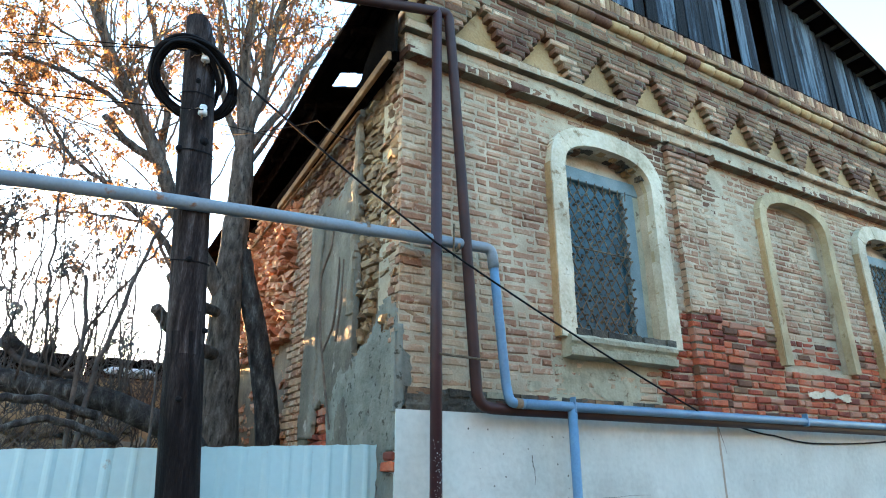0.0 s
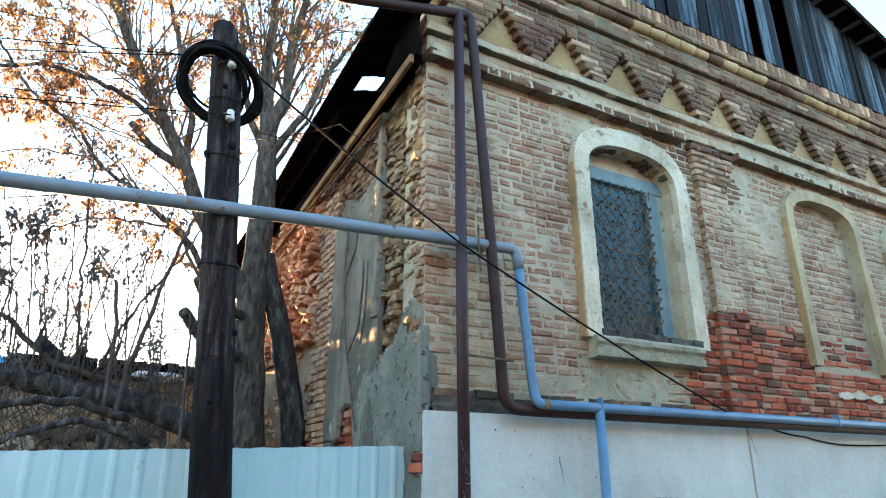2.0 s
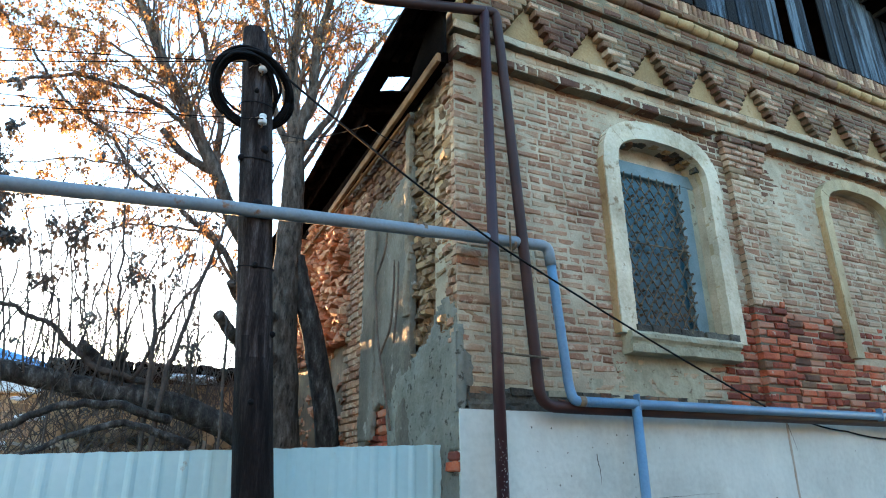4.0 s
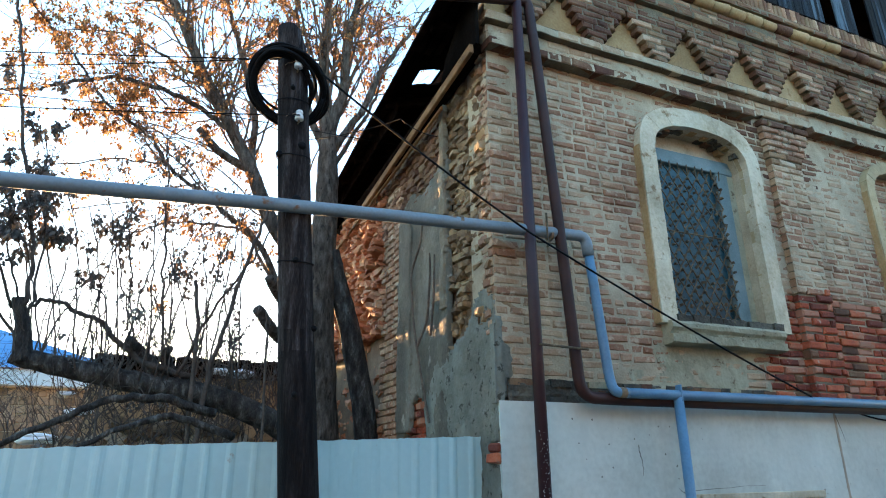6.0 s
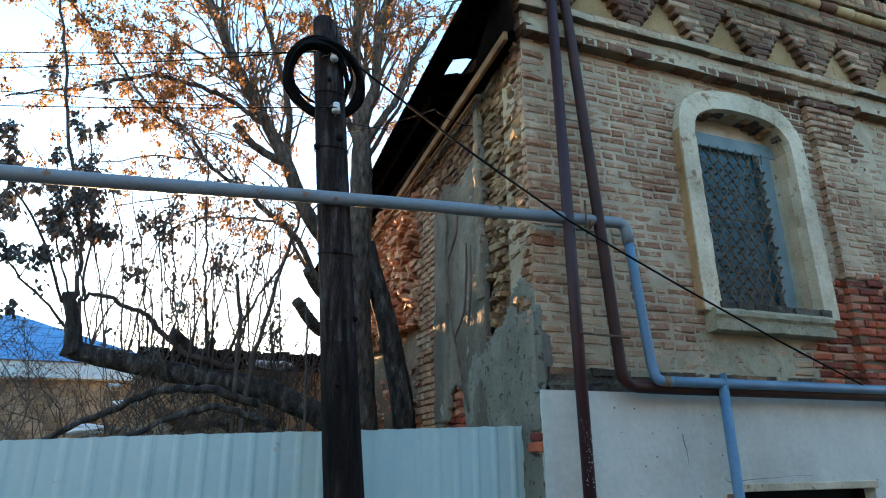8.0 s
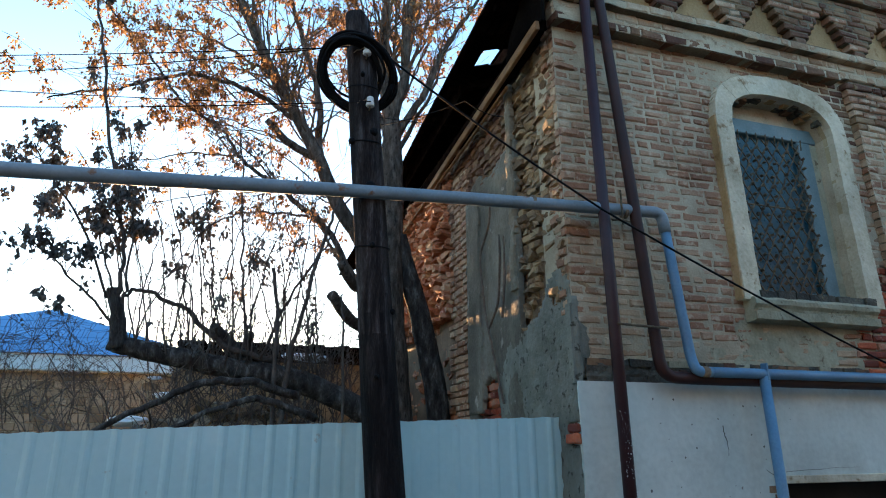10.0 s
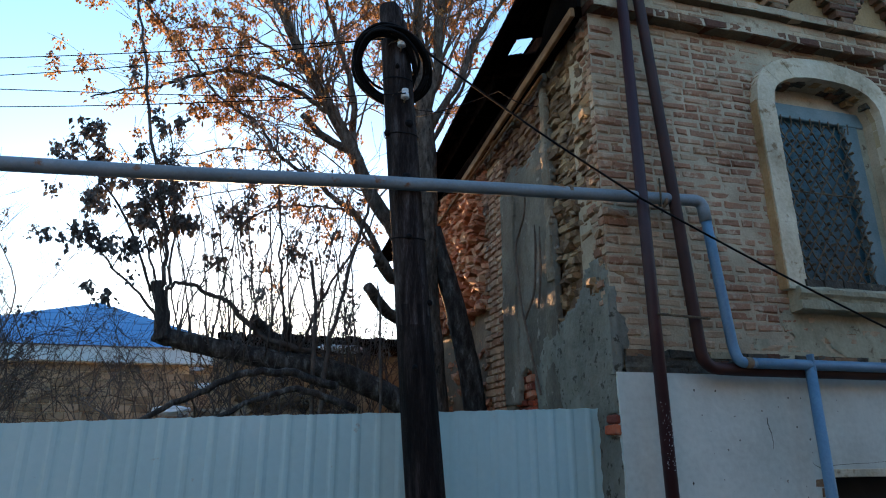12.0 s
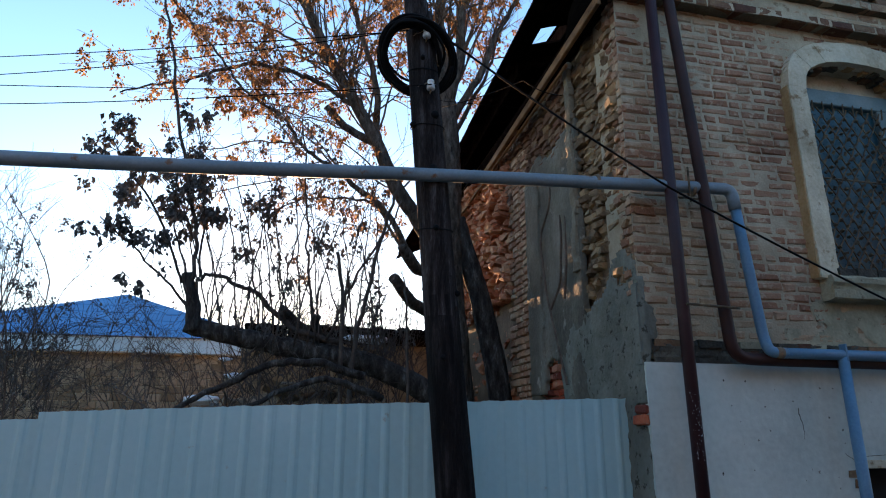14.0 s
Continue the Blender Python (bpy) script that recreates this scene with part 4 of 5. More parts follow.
# gable timbers under the street overhang
for k in range(30):
    x = 1.05 + k * .33
    zz = RG - RGS * abs(RX - x) - .045
    beam("purlin_end", (x, -.28, zz), (x, .06, zz), .05, .06, M["grey_wood"], roof)
for xe in (.97, 10.73):
    beam("verge_board", (RX, -.305, RG - .025), (xe, -.305, RG - RGS * abs(RX - xe) - .025), .02, .10, M["dark_wood"], roof)
gable = empty("gable_boards", (5.5, .05, 6.62))
tagged(gable, "silvery weathered upright boards closing the gable", "boards", kind="structure")
s = Soup()
s.box(1.0, 10.5, .30, .40, 6.62, 6.85)
part_at(s.ob("back_beam", M["dark_wood"]), gable)
x = 1.0
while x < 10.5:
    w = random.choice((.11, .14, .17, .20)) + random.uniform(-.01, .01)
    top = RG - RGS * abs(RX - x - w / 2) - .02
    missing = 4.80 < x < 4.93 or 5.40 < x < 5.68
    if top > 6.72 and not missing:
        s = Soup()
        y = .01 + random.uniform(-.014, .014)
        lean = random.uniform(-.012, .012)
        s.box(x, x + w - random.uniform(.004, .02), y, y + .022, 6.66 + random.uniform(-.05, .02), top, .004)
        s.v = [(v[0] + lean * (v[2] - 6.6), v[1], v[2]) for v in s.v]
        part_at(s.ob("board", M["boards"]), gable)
    x += w
s = Soup()                                       # far gable and sides of the attic, unseen, added against sun leaks
s.add([(.95, 8.7, 6.3), (10.75, 8.7, 6.3), (10.75, 8.7, 6.81), (RX, 8.7, RG), (.95, 8.7, 7.09)], [(0, 1, 2, 3, 4)])
s.box(.95, 1.05, .45, 8.7, 5.2, 7.05)
s.box(10.6, 10.7, .45, 8.7, 4.7, 6.85)
part_at(s.ob("rear_boards", M["dark_wood"]), gable)
s = Soup()
s.box(.9, 10.7, -.10, .08, 6.635, 6.68, .006, .004)
part_at(s.ob("sole_plate", M["dark_wood"]), gable)

# ---- utility pole ----
pole = empty("utility_pole", (-1.27, -.03, 0))
tagged(pole, "dark weathered wooden utility pole beside the fence", "pole")
PX = lambda z: -1.266 - .0815 * z
s = Soup()
zs = [4.67 * i / 70 for i in range(71)]
S = 28
for z in zs:
    r = .126 - .0045 * z
    for q in range(S):
        a = 2 * math.pi * q / S
        e = 1 + .06 * noise.noise(Vector((math.cos(a) * 2.2, math.sin(a) * 2.2, z * .7))) + .022 * noise.noise(Vector((math.cos(a) * 4.5, math.sin(a) * 4.5, z * 1.1)))
        cut = 0
        if z > 4.5:                              # split and slanted top
            cut = max(0, math.cos(a - .6)) * (z - 4.5) * .9 * r / .12
        s.v.append((PX(z) + r * e * math.cos(a) - cut * .25, -.02 + r * e * math.sin(a), z - (max(0, math.cos(a)) * .10 if z > 4.6 else 0)))
for i in range(70):
    for q in range(S):
        a, b = i * S + q, i * S + (q + 1) % S
        s.f.append((a, b, b + S, a + S))
s.f.append(tuple(70 * S + q for q in range(S)))
shaft = part_at(s.ob("shaft", M["pole"], smooth=True), pole)
shaft.data.materials.append(M["tar"])
for f in shaft.data.polygons:                     # an old coat of tar over the foot
    a = math.atan2(f.center.y + .03, f.center.x - PX(f.center.z))
    if f.center.z < 2.3 + .55 * noise.noise(Vector((math.cos(a) * 2.5, math.sin(a) * 2.5, 1))) + .2 * noise.noise(Vector((a * 7, 0, 3))):
        f.material_index = 1
for z, a, r in ((3.68, -70, .032), (3.27, -95, .036), (3.62, -160, .03), (2.85, -100, .022), (2.42, -35, .025), (2.0, -110, .02), (4.12, -100, .018)):
    s = Soup()
    c = Vector((PX(z) + .105 * math.cos(radians(a)), -.02 + .105 * math.sin(radians(a)), z))
    d = Vector((math.cos(radians(a)), math.sin(radians(a)), .1))
    s.tube([c, c + d * .018, c + d * .03], [r, r * .85, r * .45], 9)
    part_at(s.ob("knot", M["cable"]), pole)
for z in (3.62, 2.86, 4.05):                      # binding wire
    s = Soup()
    s.tube([(PX(z) + .119 * math.cos(k * .3), -.02 + .119 * math.sin(k * .3), z + .02 * math.sin(k * .3)) for k in range(22)], .004, 4)
    part_at(s.ob("binding_wire", M["cable"]), pole)
for px_, z in ((-1.568, 3.885), (-1.60, 4.30)):
    s = Soup()
    c = Vector((px_, -.165, z))
    s.tube([c + Vector((0, 0, k)) for k in (-.036, -.031, -.002, .004, .013, .017, .034, .039)], [.023, .030, .028, .021, .021, .026, .023, .011], 14)
    ins = part_at(s.ob("insulator", M["porcelain"], None, "white porcelain insulator", True), pole)
    s = Soup()
    s.tube([c + Vector((0, .10, -.01)), c + Vector((0, .05, -.045)), c + Vector((0, .004, -.047)), c + Vector((0, 0, -.03))], .006, 6)
    pin = part_at(s.ob("pin", M["rust"]), ins)
    pin.matrix_parent_inverse = Matrix()
    s = Soup()                                    # twisted tie wire round the neck and the pole
    s.tube([c + Vector((-.02 - .012 * k, .002 + .0022 * k * k, .009 + .006 * math.sin(k * 1.9))) for k in range(9)], .0035, 5)
    tie = part_at(s.ob("tie_wire", M["rust"]), ins)
    tie.matrix_parent_inverse = Matrix()

# coil of cable slung over the pole
coil = empty("cable_coil", (-1.64, 0, 4.2))
tagged(coil, "black cable coiled and slung over the wooden pole", "cable coil")
for k in range(30):
    s = Soup()
    rx, rz = random.uniform(.245, .285), random.uniform(.175, .215)
    ox, oy, oz = random.uniform(-.012, .012), random.uniform(-.04, .04), random.uniform(-.015, .015)
    if k > 23:                                    # slack inner turns
        rx, rz = random.uniform(.15, .22), random.uniform(.12, .17)
        ox -= .03
    pts = []
    for i in range(41):
        a = 2 * math.pi * i / 40
        pts.append((-1.64 + ox + rx * math.cos(a) + .008 * math.sin(3 * a + k), oy - .17 * math.sin(a) - .02, 4.19 + oz + rz * math.sin(a) + .006 * math.cos(5 * a + k) - .05 * math.cos(a)))
    s.tube(pts, .0105, 6)
    part_at(s.ob("loop", M["cable"], smooth=True), coil)


def wire(name, pts, r, sag=0.0, steps=24, label="", cat="cable"):
    pts = [Vector(p) for p in pts]
    out = []
    for a, b in zip(pts, pts[1:]):
        for i in range(steps):
            t = i / steps
            out.append(a.lerp(b, t) - Vector((0, 0, sag * 4 * t * (1 - t))))
    s = Soup()
    s.tube(out + [pts[-1]], r, 6)
    return tagged(s.ob(name, M["cable"], smooth=True), label, cat)


wire("service_cable", [(-1.44, -.18, 4.255), (.19, -.25, 3.235), (2.89, -.24, 2.13)], .0085, .03, label="black service cable strung from pole to wall")
wire("wall_cable", [(2.89, -.24, 2.13), (3.3, -.10, 2.06), (3.74, -.06, 2.016), (4.27, -.06, 1.95), (4.94, -.06, 1.885), (6.43, -.06, 1.936), (9, -.06, 1.98)], .008, .012, label="black cable drooping along the white plinth")
wire("overhead_wire", [(-1.62, -.12, 4.36), (-5.26, 2, 4.94), (-24, 12.4, 7.6)], .0045, .02, label="thin dark overhead wire strung from the pole")
wire("overhead_wire", [(-1.62, -.12, 4.38), (-5.23, 2, 4.756), (-24, 12.4, 6.6)], .0045, .05, label="thin dark overhead wire strung from the pole")
wire("overhead_wire", [(.2, 2.4, 5.3), (-2.1, 2.2, 5.13), (-5.21, 2, 4.645), (-24, .5, 3.4)], .0045, .01, label="thin dark overhead wire strung from the house")
wire("overhead_wire", [(-1.57, -.2, 3.87), (-5.175, 2, 4.456), (-24, 12.1, 7.0)], .0045, .03, label="thin dark overhead wire strung from the pole")
wire("thin_wire", [(-1.0, 2.7, 5.3), (-.35, 1.2, 4.9), (-.08, .9, 4.6)], .005, .04, label="thin wire hanging from the tree to the wall")

# ---- pipes ----
gas = empty("gas_pipe", (.72, -.15, 2.07))
tagged(gas, "grey-blue painted steel gas pipe along wall and pole", "pipe")


def pipe(name, pts, r, m, parent, label="", rr=.12):
    s = Soup()
    s.tube(bend(pts, rr), r, 16)
    return part_at(s.ob(name, m, None, label, True), parent)


pipe("overhead_run", [(-9, -.15, 2.83), (-4.1, -.15, 3.072), (-2.86, -.15, 3.133), (-1.8, -.15, 3.20), (-.9, -.155, 3.245), (.3, -.16, 3.298), (.755, -.16, 3.318), (.77, -.16, 3.15)], .045, M["pipe_grey"], gas, rr=.09)
pipe("drop", [(.768, -.16, 3.20), (.80, -.17, 2.75), (.845, -.175, 2.20), (.85, -.21, 2.09), (.98, -.21, 2.088)], .038, M["pipe_blue"], gas, rr=.05)
pipe("wall_run", [(.97, -.21, 2.088), (1.4, -.21, 2.088), (11, -.21, 2.088)], .038, M["pipe_blue"], gas)
pipe("support_leg", [(1.455, -.21, 2.07), (1.45, -.21, 0)], .038, M["pipe_blue"], gas, "bright blue support pipe")
for xx in (1.46, 4.6):
    s = Soup()
    s.box(xx - .008, xx + .008, -.252, -.19, 2.04, 2.165, .003)
    part_at(s.ob("bracket", M["pipe_blue"]), gas)
for xx in (-.35, .42):
    s = Soup()
    s.tube([(xx - .012, -.155, 3.235 + .03 * xx / 2 if xx < -1.6 else 3.282), (xx + .012, -.155, 3.235 + .03 * xx / 2 if xx < -1.6 else 3.282)], .049, 16)
    part_at(s.ob("weld_seam", M["rust"]), gas)
s = Soup()
s.tube([(.895, -.21, 2.089), (.925, -.21, 2.089), (.95, -.21, 2.088)], [.0385, .0405, .0385], 16)
part_at(s.ob("weld_seam", M["rust"], None, "rusty welded elbow", True), gas)
brown = empty("brown_pipe", (.25, -.2, 0))
tagged(brown, "red-brown painted steel pipe bent over at the top", "pipe")
pipe("riser", [(.226, -.18, 0), (.226, -.18, 5.47)], .044, M["pipe_brown"], brown)
pipe("return_run", [(-1.0, -.2, 7.2), (-.95, -.2, 5.14), (.20, -.18, 5.45), (.345, -.18, 5.48), (.385, -.18, 5.0), (.49, -.18, 3.45), (.59, -.16, 2.05), (.9, -.145, 2.045), (11, -.145, 2.03)], .044, M["pipe_rust"], brown, rr=.13)
s = Soup()
s.tube([(.22, -.235, 2.40), (.635, -.235, 2.387)], .009, 6)
part_at(s.ob("tie_rod", M["grille"]), brown)
s = Soup()
s.tube([(.36, -.215, 3.16), (.36, -.22, 3.435)], .008, 6)
s.tube([(.36, -.215, 3.2), (.26, -.23, 3.18)], .008, 6)
part_at(s.ob("hook", M["grille"]), brown)

s = Soup()                                       # white paint flecks on the riser
for _ in range(70):
    a, z, r = random.uniform(-2.5, -.7), random.gauss(1.60, .11), random.uniform(.001, .0034)
    t, n_ = Vector((-math.sin(a), math.cos(a), 0)), Vector((math.cos(a), math.sin(a), 0))
    c = Vector((.226, -.18, z)) + n_ * .0445
    q = [c + t * r * random.uniform(.6, 1.4) * math.cos(b) + Vector((0, 0, r * random.uniform(.6, 2) * math.sin(b))) for b in (0, 1.26, 2.5, 3.8, 5.0)]
    s.add(q + [p + n_ * .0006 for p in q], [tuple(range(5)), tuple(range(9, 4, -1))] + [(i, (i + 1) % 5, (i + 1) % 5 + 5, i + 5) for i in range(5)])
tagged(part_at(s.ob("paint_flecks", M["porcelain"]), brown), kind="stuff")

# ---- fence ----
fence = empty("fence", (-1.5, .27, 0))
tagged(fence, "pale green-white corrugated metal sheet fence", "fence")


def fence_panel(x0, x1, top_l, top_r, y):
    s = Soup()
    n = int((x1 - x0) / .0125)
    for i in range(n + 1):
        x = x0 + (x1 - x0) * i / n
        u = ((x - x0) % .145) / .145
        d = .009 if u < .14 else (.009 * (1 - (u - .14) / .14) if u < .28 else (0 if u < .86 else .009 * (u - .86) / .14))
        top = top_l + (top_r - top_l) * i / n
        zt = top + .007 * noise.noise(Vector((x * 11, 0, 0))) + .004 * noise.noise(Vector((x * 40, 0, 3)))
        for back in (0, .0016):
            for z in (.02, zt - .5, zt - .12, zt - .04, zt):
                dent = .012 * max(0, noise.noise(Vector((x * 6, z * 5, 2))) - .25) + .006 * noise.noise(Vector((x * 2, z * 2, 5)))
                s.v.append((x, y - d + back + dent, z))
    for i in range(n):
        k = 10 * i
        for q in range(4):
            s.f += [(k + q, k + 10 + q, k + 11 + q, k + 1 + q), (k + 5 + q, k + 6 + q, k + 16 + q, k + 15 + q)]
        s.f.append((k + 4, k + 14, k + 19, k + 9))
    part_at(s.ob("sheet", M["fence"]), fence)


px = -.005
edge = [1.792, 1.752, 1.716, 1.662, 1.585, 1.55, 1.52]
for j, w in enumerate((1.255, 1.255, 1.34, 1.27, 1.27, 1.27)):
    fence_panel(px - w, px, edge[j + 1], edge[j] if j != 3 else 1.624, .28 + .006 * (j % 2))
    px -= w - .02
for xx in (-.15, -2.45, -4.9):
    s = Soup()
    s.box(xx - .025, xx + .025, .32, .37, 0, 1.5, .004)
    part_at(s.ob("post", M["rust"]), fence)
for zz in (.4, 1.35):
    s = Soup()
    s.box(-7.1, -.1, .295, .32, zz, zz + .04, .004)
    part_at(s.ob("rail", M["rust"]), fence)
# ---- trees ----
rt = random.Random(5)


def limb_pts(pts, y0, y1, wob=.03, sub=5):
    """A smooth wandering path through (x, z) marks, drifting from depth y0 to y1."""
    P = [Vector((p[0], y0 + (y1 - y0) * i / (len(pts) - 1), p[1])) for i, p in enumerate(pts)]
    Q = [P[0] * 2 - P[1]] + P + [P[-1] * 2 - P[-2]]
    out = []
    for i in range(1, len(Q) - 2):
        a, b, c, d = Q[i - 1:i + 3]
        for k in range(sub):
            t = k / sub
            out.append(.5 * ((2 * b) + (c - a) * t + (2 * a - 5 * b + 4 * c - d) * t * t + (3 * b - a - 3 * c + d) * t ** 3))
    out.append(P[-1])
    return [p + Vector((rt.uniform(-wob, wob), rt.uniform(-wob, wob), rt.uniform(-wob, wob))) * .5 for p in out]


def add_leaf(soup, p, size):
    d = Vector((rt.uniform(-.7, .7), rt.uniform(-.7, .7), rt.uniform(-1.2, -.2))).normalized()
    side = d.orthogonal().normalized()
    side = (Matrix.Rotation(rt.uniform(0, 6.28), 3, d) @ side) * size * rt.uniform(.22, .38)
    up = d.cross(side).normalized() * size * rt.uniform(.05, .22)
    a, e = p, p + d * size
    m1, m2 = p + d * size * .4 + side + up, p + d * size * .45 - side + up
    mid = p + d * size * .5 - up
    k = len(soup.v)
    soup.v += [tuple(a), tuple(m1), tuple(mid), tuple(m2), tuple(e)]
    soup.f += [(k, k + 2, k + 1), (k, k + 3, k + 2), (k + 1, k + 2, k + 4), (k + 2, k + 3, k + 4)]


def cluster(soup, p, n, r, size):
    for _ in range(n):
        q = p + Vector((rt.gauss(0, r * .5), rt.gauss(0, r * .5), rt.uniform(-r * 1.9, r * .35)))
        add_leaf(soup, q, size * rt.uniform(.6, 1.25))


def sprout(wood, leaves, p, d, length, r, depth, leafy, up=.25, n=18, size=.05, spread=.55):
    """A twig that branches; leaf bunches hang near its ends."""
    steps = max(3, int(length / .09))
    pts, q, v = [p.copy()], p.copy(), d.normalized()
    for i in range(steps):
        v = (v + Vector((rt.gauss(0, .13), rt.gauss(0, .13), rt.gauss(0, .11) + up * .08))).normalized()
        q = q + v * length / steps
        pts.append(q.copy())
        if depth > 0 and i > 0 and rt.random() < .42:
            w = (v + Vector((rt.gauss(0, spread), rt.gauss(0, spread), rt.gauss(.1, spread)))).normalized()
            sprout(wood, leaves, q, w, length * rt.uniform(.35, .6), r * .55, depth - 1, leafy, up, n, size, spread)
    wood.tube(pts, [max(.0022, r * (1 - .75 * i / steps)) for i in range(steps + 1)], 4 if r < .012 else 6, cap=False)
    if leafy and rt.random() < leafy * (.52 if depth < 2 else .85):
        cluster(leaves, q, int(n * rt.uniform(.4, 1.6)), .055, size)
        if rt.random() < .25:
            cluster(leaves, pts[len(pts) // 2], int(n * .5), .04, size)


class Tree:
    def __init__(self, name, base, label):
        self.ob = empty(name, base)
        tagged(self.ob, label, "tree")
        self.wood, self.leaves = Soup(), Soup()
        self.twigs = Soup()
        self.bark = M["shoot"] if "fallen" in name else M["twig"]

    def limb(self, pts, r0, r1, y0=3.0, y1=3.0, twigs=0, tl=.7, leafy=.8, start=.25, depth=2, part="limb", wob=.03, up=.25, n=20, size=.048, dirs=None):
        P = limb_pts(pts, y0, y1, wob)
        k = len(P)
        s = Soup()
        S = 14 if r0 > .06 else 8
        s.tube(P, [r0 + (r1 - r0) * i / (k - 1) + r0 * .05 * noise.noise(P[i] * 4) for i in range(k)], S)
        if r0 > .06:                              # bark furrows
            s.v = [tuple(Vector(v) + Vector((1, 1, 0)) * .005 * noise.noise(Vector((v[0] * 22, v[1] * 22, v[2] * 9)))) for v in s.v]
        part_at(s.ob(part, (M["bark"] if "fallen" in self.ob.name or y0 == 2.95 and part == "trunk" else M["bark_sunlit"]) if r0 > .025 else self.bark, smooth=True), self.ob)
        for _ in range(twigs):
            f = rt.uniform(start, 1)
            i = min(k - 2, int(f * (k - 1)))
            d = (P[i + 1] - P[i]).normalized()
            o = dirs or Vector((0, 0, .35))
            w = (d * .6 + Vector((rt.gauss(0, .6), rt.gauss(0, .6), rt.gauss(0, .5))) + o).normalized()
            rr = max(.004, (r0 + (r1 - r0) * f) * .28)
            sprout(self.twigs, self.leaves, P[i], w, tl * rt.uniform(.5, 1.3), min(rr, .016), depth, leafy, up, n, size)

    def done(self, leaf):
        if self.twigs.v:
            tagged(part_at(self.twigs.ob("brushwood", self.bark, smooth=True), self.ob), "fine bare twigs", kind="stuff")
        if self.leaves.v:
            tagged(part_at(self.leaves.ob("foliage", M[leaf]), self.ob), "bunches of dry leaves", kind="stuff")


tree = Tree("tree", (-.5, 3, 0), "old bare tree with dry orange leaf bunches")
T = tree.limb
T([(-.56, 0), (-.63, 1.9), (-.67, 2.67), (-.69, 3.3), (-.68, 4.5), (-.69, 5.1), (-.70, 5.55)], .235, .10, 2.92, 2.92, part="trunk", wob=.01)
T([(-.74, 2.78), (-1.0, 2.80), (-1.25, 2.86), (-1.47, 3.03)], .07, .055, 2.85, 2.05, part="cut_limb", wob=.01)
T([(-.76, 3.22), (-1.0, 3.24), (-1.2, 3.22), (-1.38, 3.38)], .06, .05, 2.85, 2.15, part="cut_limb", wob=.01)
T([(.02, 0), (-.09, 1.9), (-.22, 2.65), (-.36, 3.2), (-.49, 3.6), (-.60, 4.0)], .135, .115, 2.95, 2.92, part="trunk", wob=.01)
T([(-0.70, 5.47), (-0.80, 6.45), (-0.77, 7.54), (-0.87, 8.78)], 0.08, 0.03, 2.92, 3.12, 26, .9, .75)
T([(-0.70, 5.47), (-0.55, 6.25), (-0.52, 7.06), (-0.38, 7.73), (-0.25, 8.78)], 0.075, 0.03, 2.92, 2.72, 26, .9, .75)
T([(-0.63, 5.37), (-0.20, 6.15), (0.04, 6.82), (0.39, 7.47), (0.73, 8.10)], 0.05, 0.02, 2.92, 3.12, 26, .8, .7)
T([(-0.68, 4.93), (-0.37, 5.66), (-0.07, 6.28), (0.14, 7.05)], 0.035, 0.012, 2.92, 3.32, 22, .7, .7)
T([(-0.73, 5.22), (-1.01, 6.10), (-1.14, 7.07), (-1.22, 8.03)], 0.055, 0.02, 2.92, 3.22, 30, .9, .8)
T([(-0.62, 3.26), (-0.80, 3.51), (-1.08, 3.94), (-1.36, 4.33), (-1.60, 4.87), (-1.94, 5.45), (-2.23, 5.93), (-2.47, 6.44), (-2.75, 6.99), (-3.00, 7.67)], 0.105, 0.04, 2.92, 2.72, 34, .9, .8, .4, wob=.015)
T([(-1.59, 4.84), (-1.61, 5.63), (-1.81, 6.39), (-2.06, 7.18), (-2.20, 7.85)], 0.045, 0.018, 2.92, 3.02, 26, .8, .8)
T([(-1.52, 4.82), (-1.65, 4.88), (-1.98, 5.03), (-2.21, 5.25)], 0.06, 0.04, 2.90, 2.82, part="cut_limb", wob=.01)
T([(-1.88, 5.33), (-2.17, 5.48), (-2.52, 5.60), (-3.01, 5.64), (-3.40, 5.49), (-3.75, 5.26), (-4.00, 5.17), (-4.37, 4.97)], 0.034, 0.008, 2.87, 2.52, 34, .6, .85, .3)
T([(-2.00, 4.49), (-2.24, 4.59), (-2.47, 4.74), (-2.64, 5.00), (-2.96, 5.19), (-3.17, 5.33), (-3.41, 5.64), (-3.75, 6.02), (-4.07, 6.35)], 0.026, 0.008, 2.92, 2.62, 40, .65, .85, .2)
T([(-0.95, 3.27), (-1.16, 3.52), (-1.47, 4.04), (-1.86, 4.34), (-2.00, 4.49)], 0.04, 0.028, 2.92, 2.92, 8, .6, .8)
T([(-1.19, 3.51), (-1.46, 3.97), (-1.60, 4.16), (-1.85, 4.20), (-2.39, 4.17), (-2.65, 4.04), (-3.03, 3.96)], 0.022, 0.006, 2.97, 3.12, 26, .5, .8)
T([(-2.68, 6.88), (-2.94, 6.68), (-3.20, 6.78), (-3.45, 6.65), (-3.72, 6.40), (-4.08, 6.40), (-4.61, 6.31)], 0.024, 0.008, 2.72, 2.42, 20, .6, .85)
T([(-2.14, 5.82), (-2.64, 6.02), (-3.13, 6.13), (-3.63, 5.94)], 0.02, 0.006, 2.82, 2.52, 14, .6, .9)
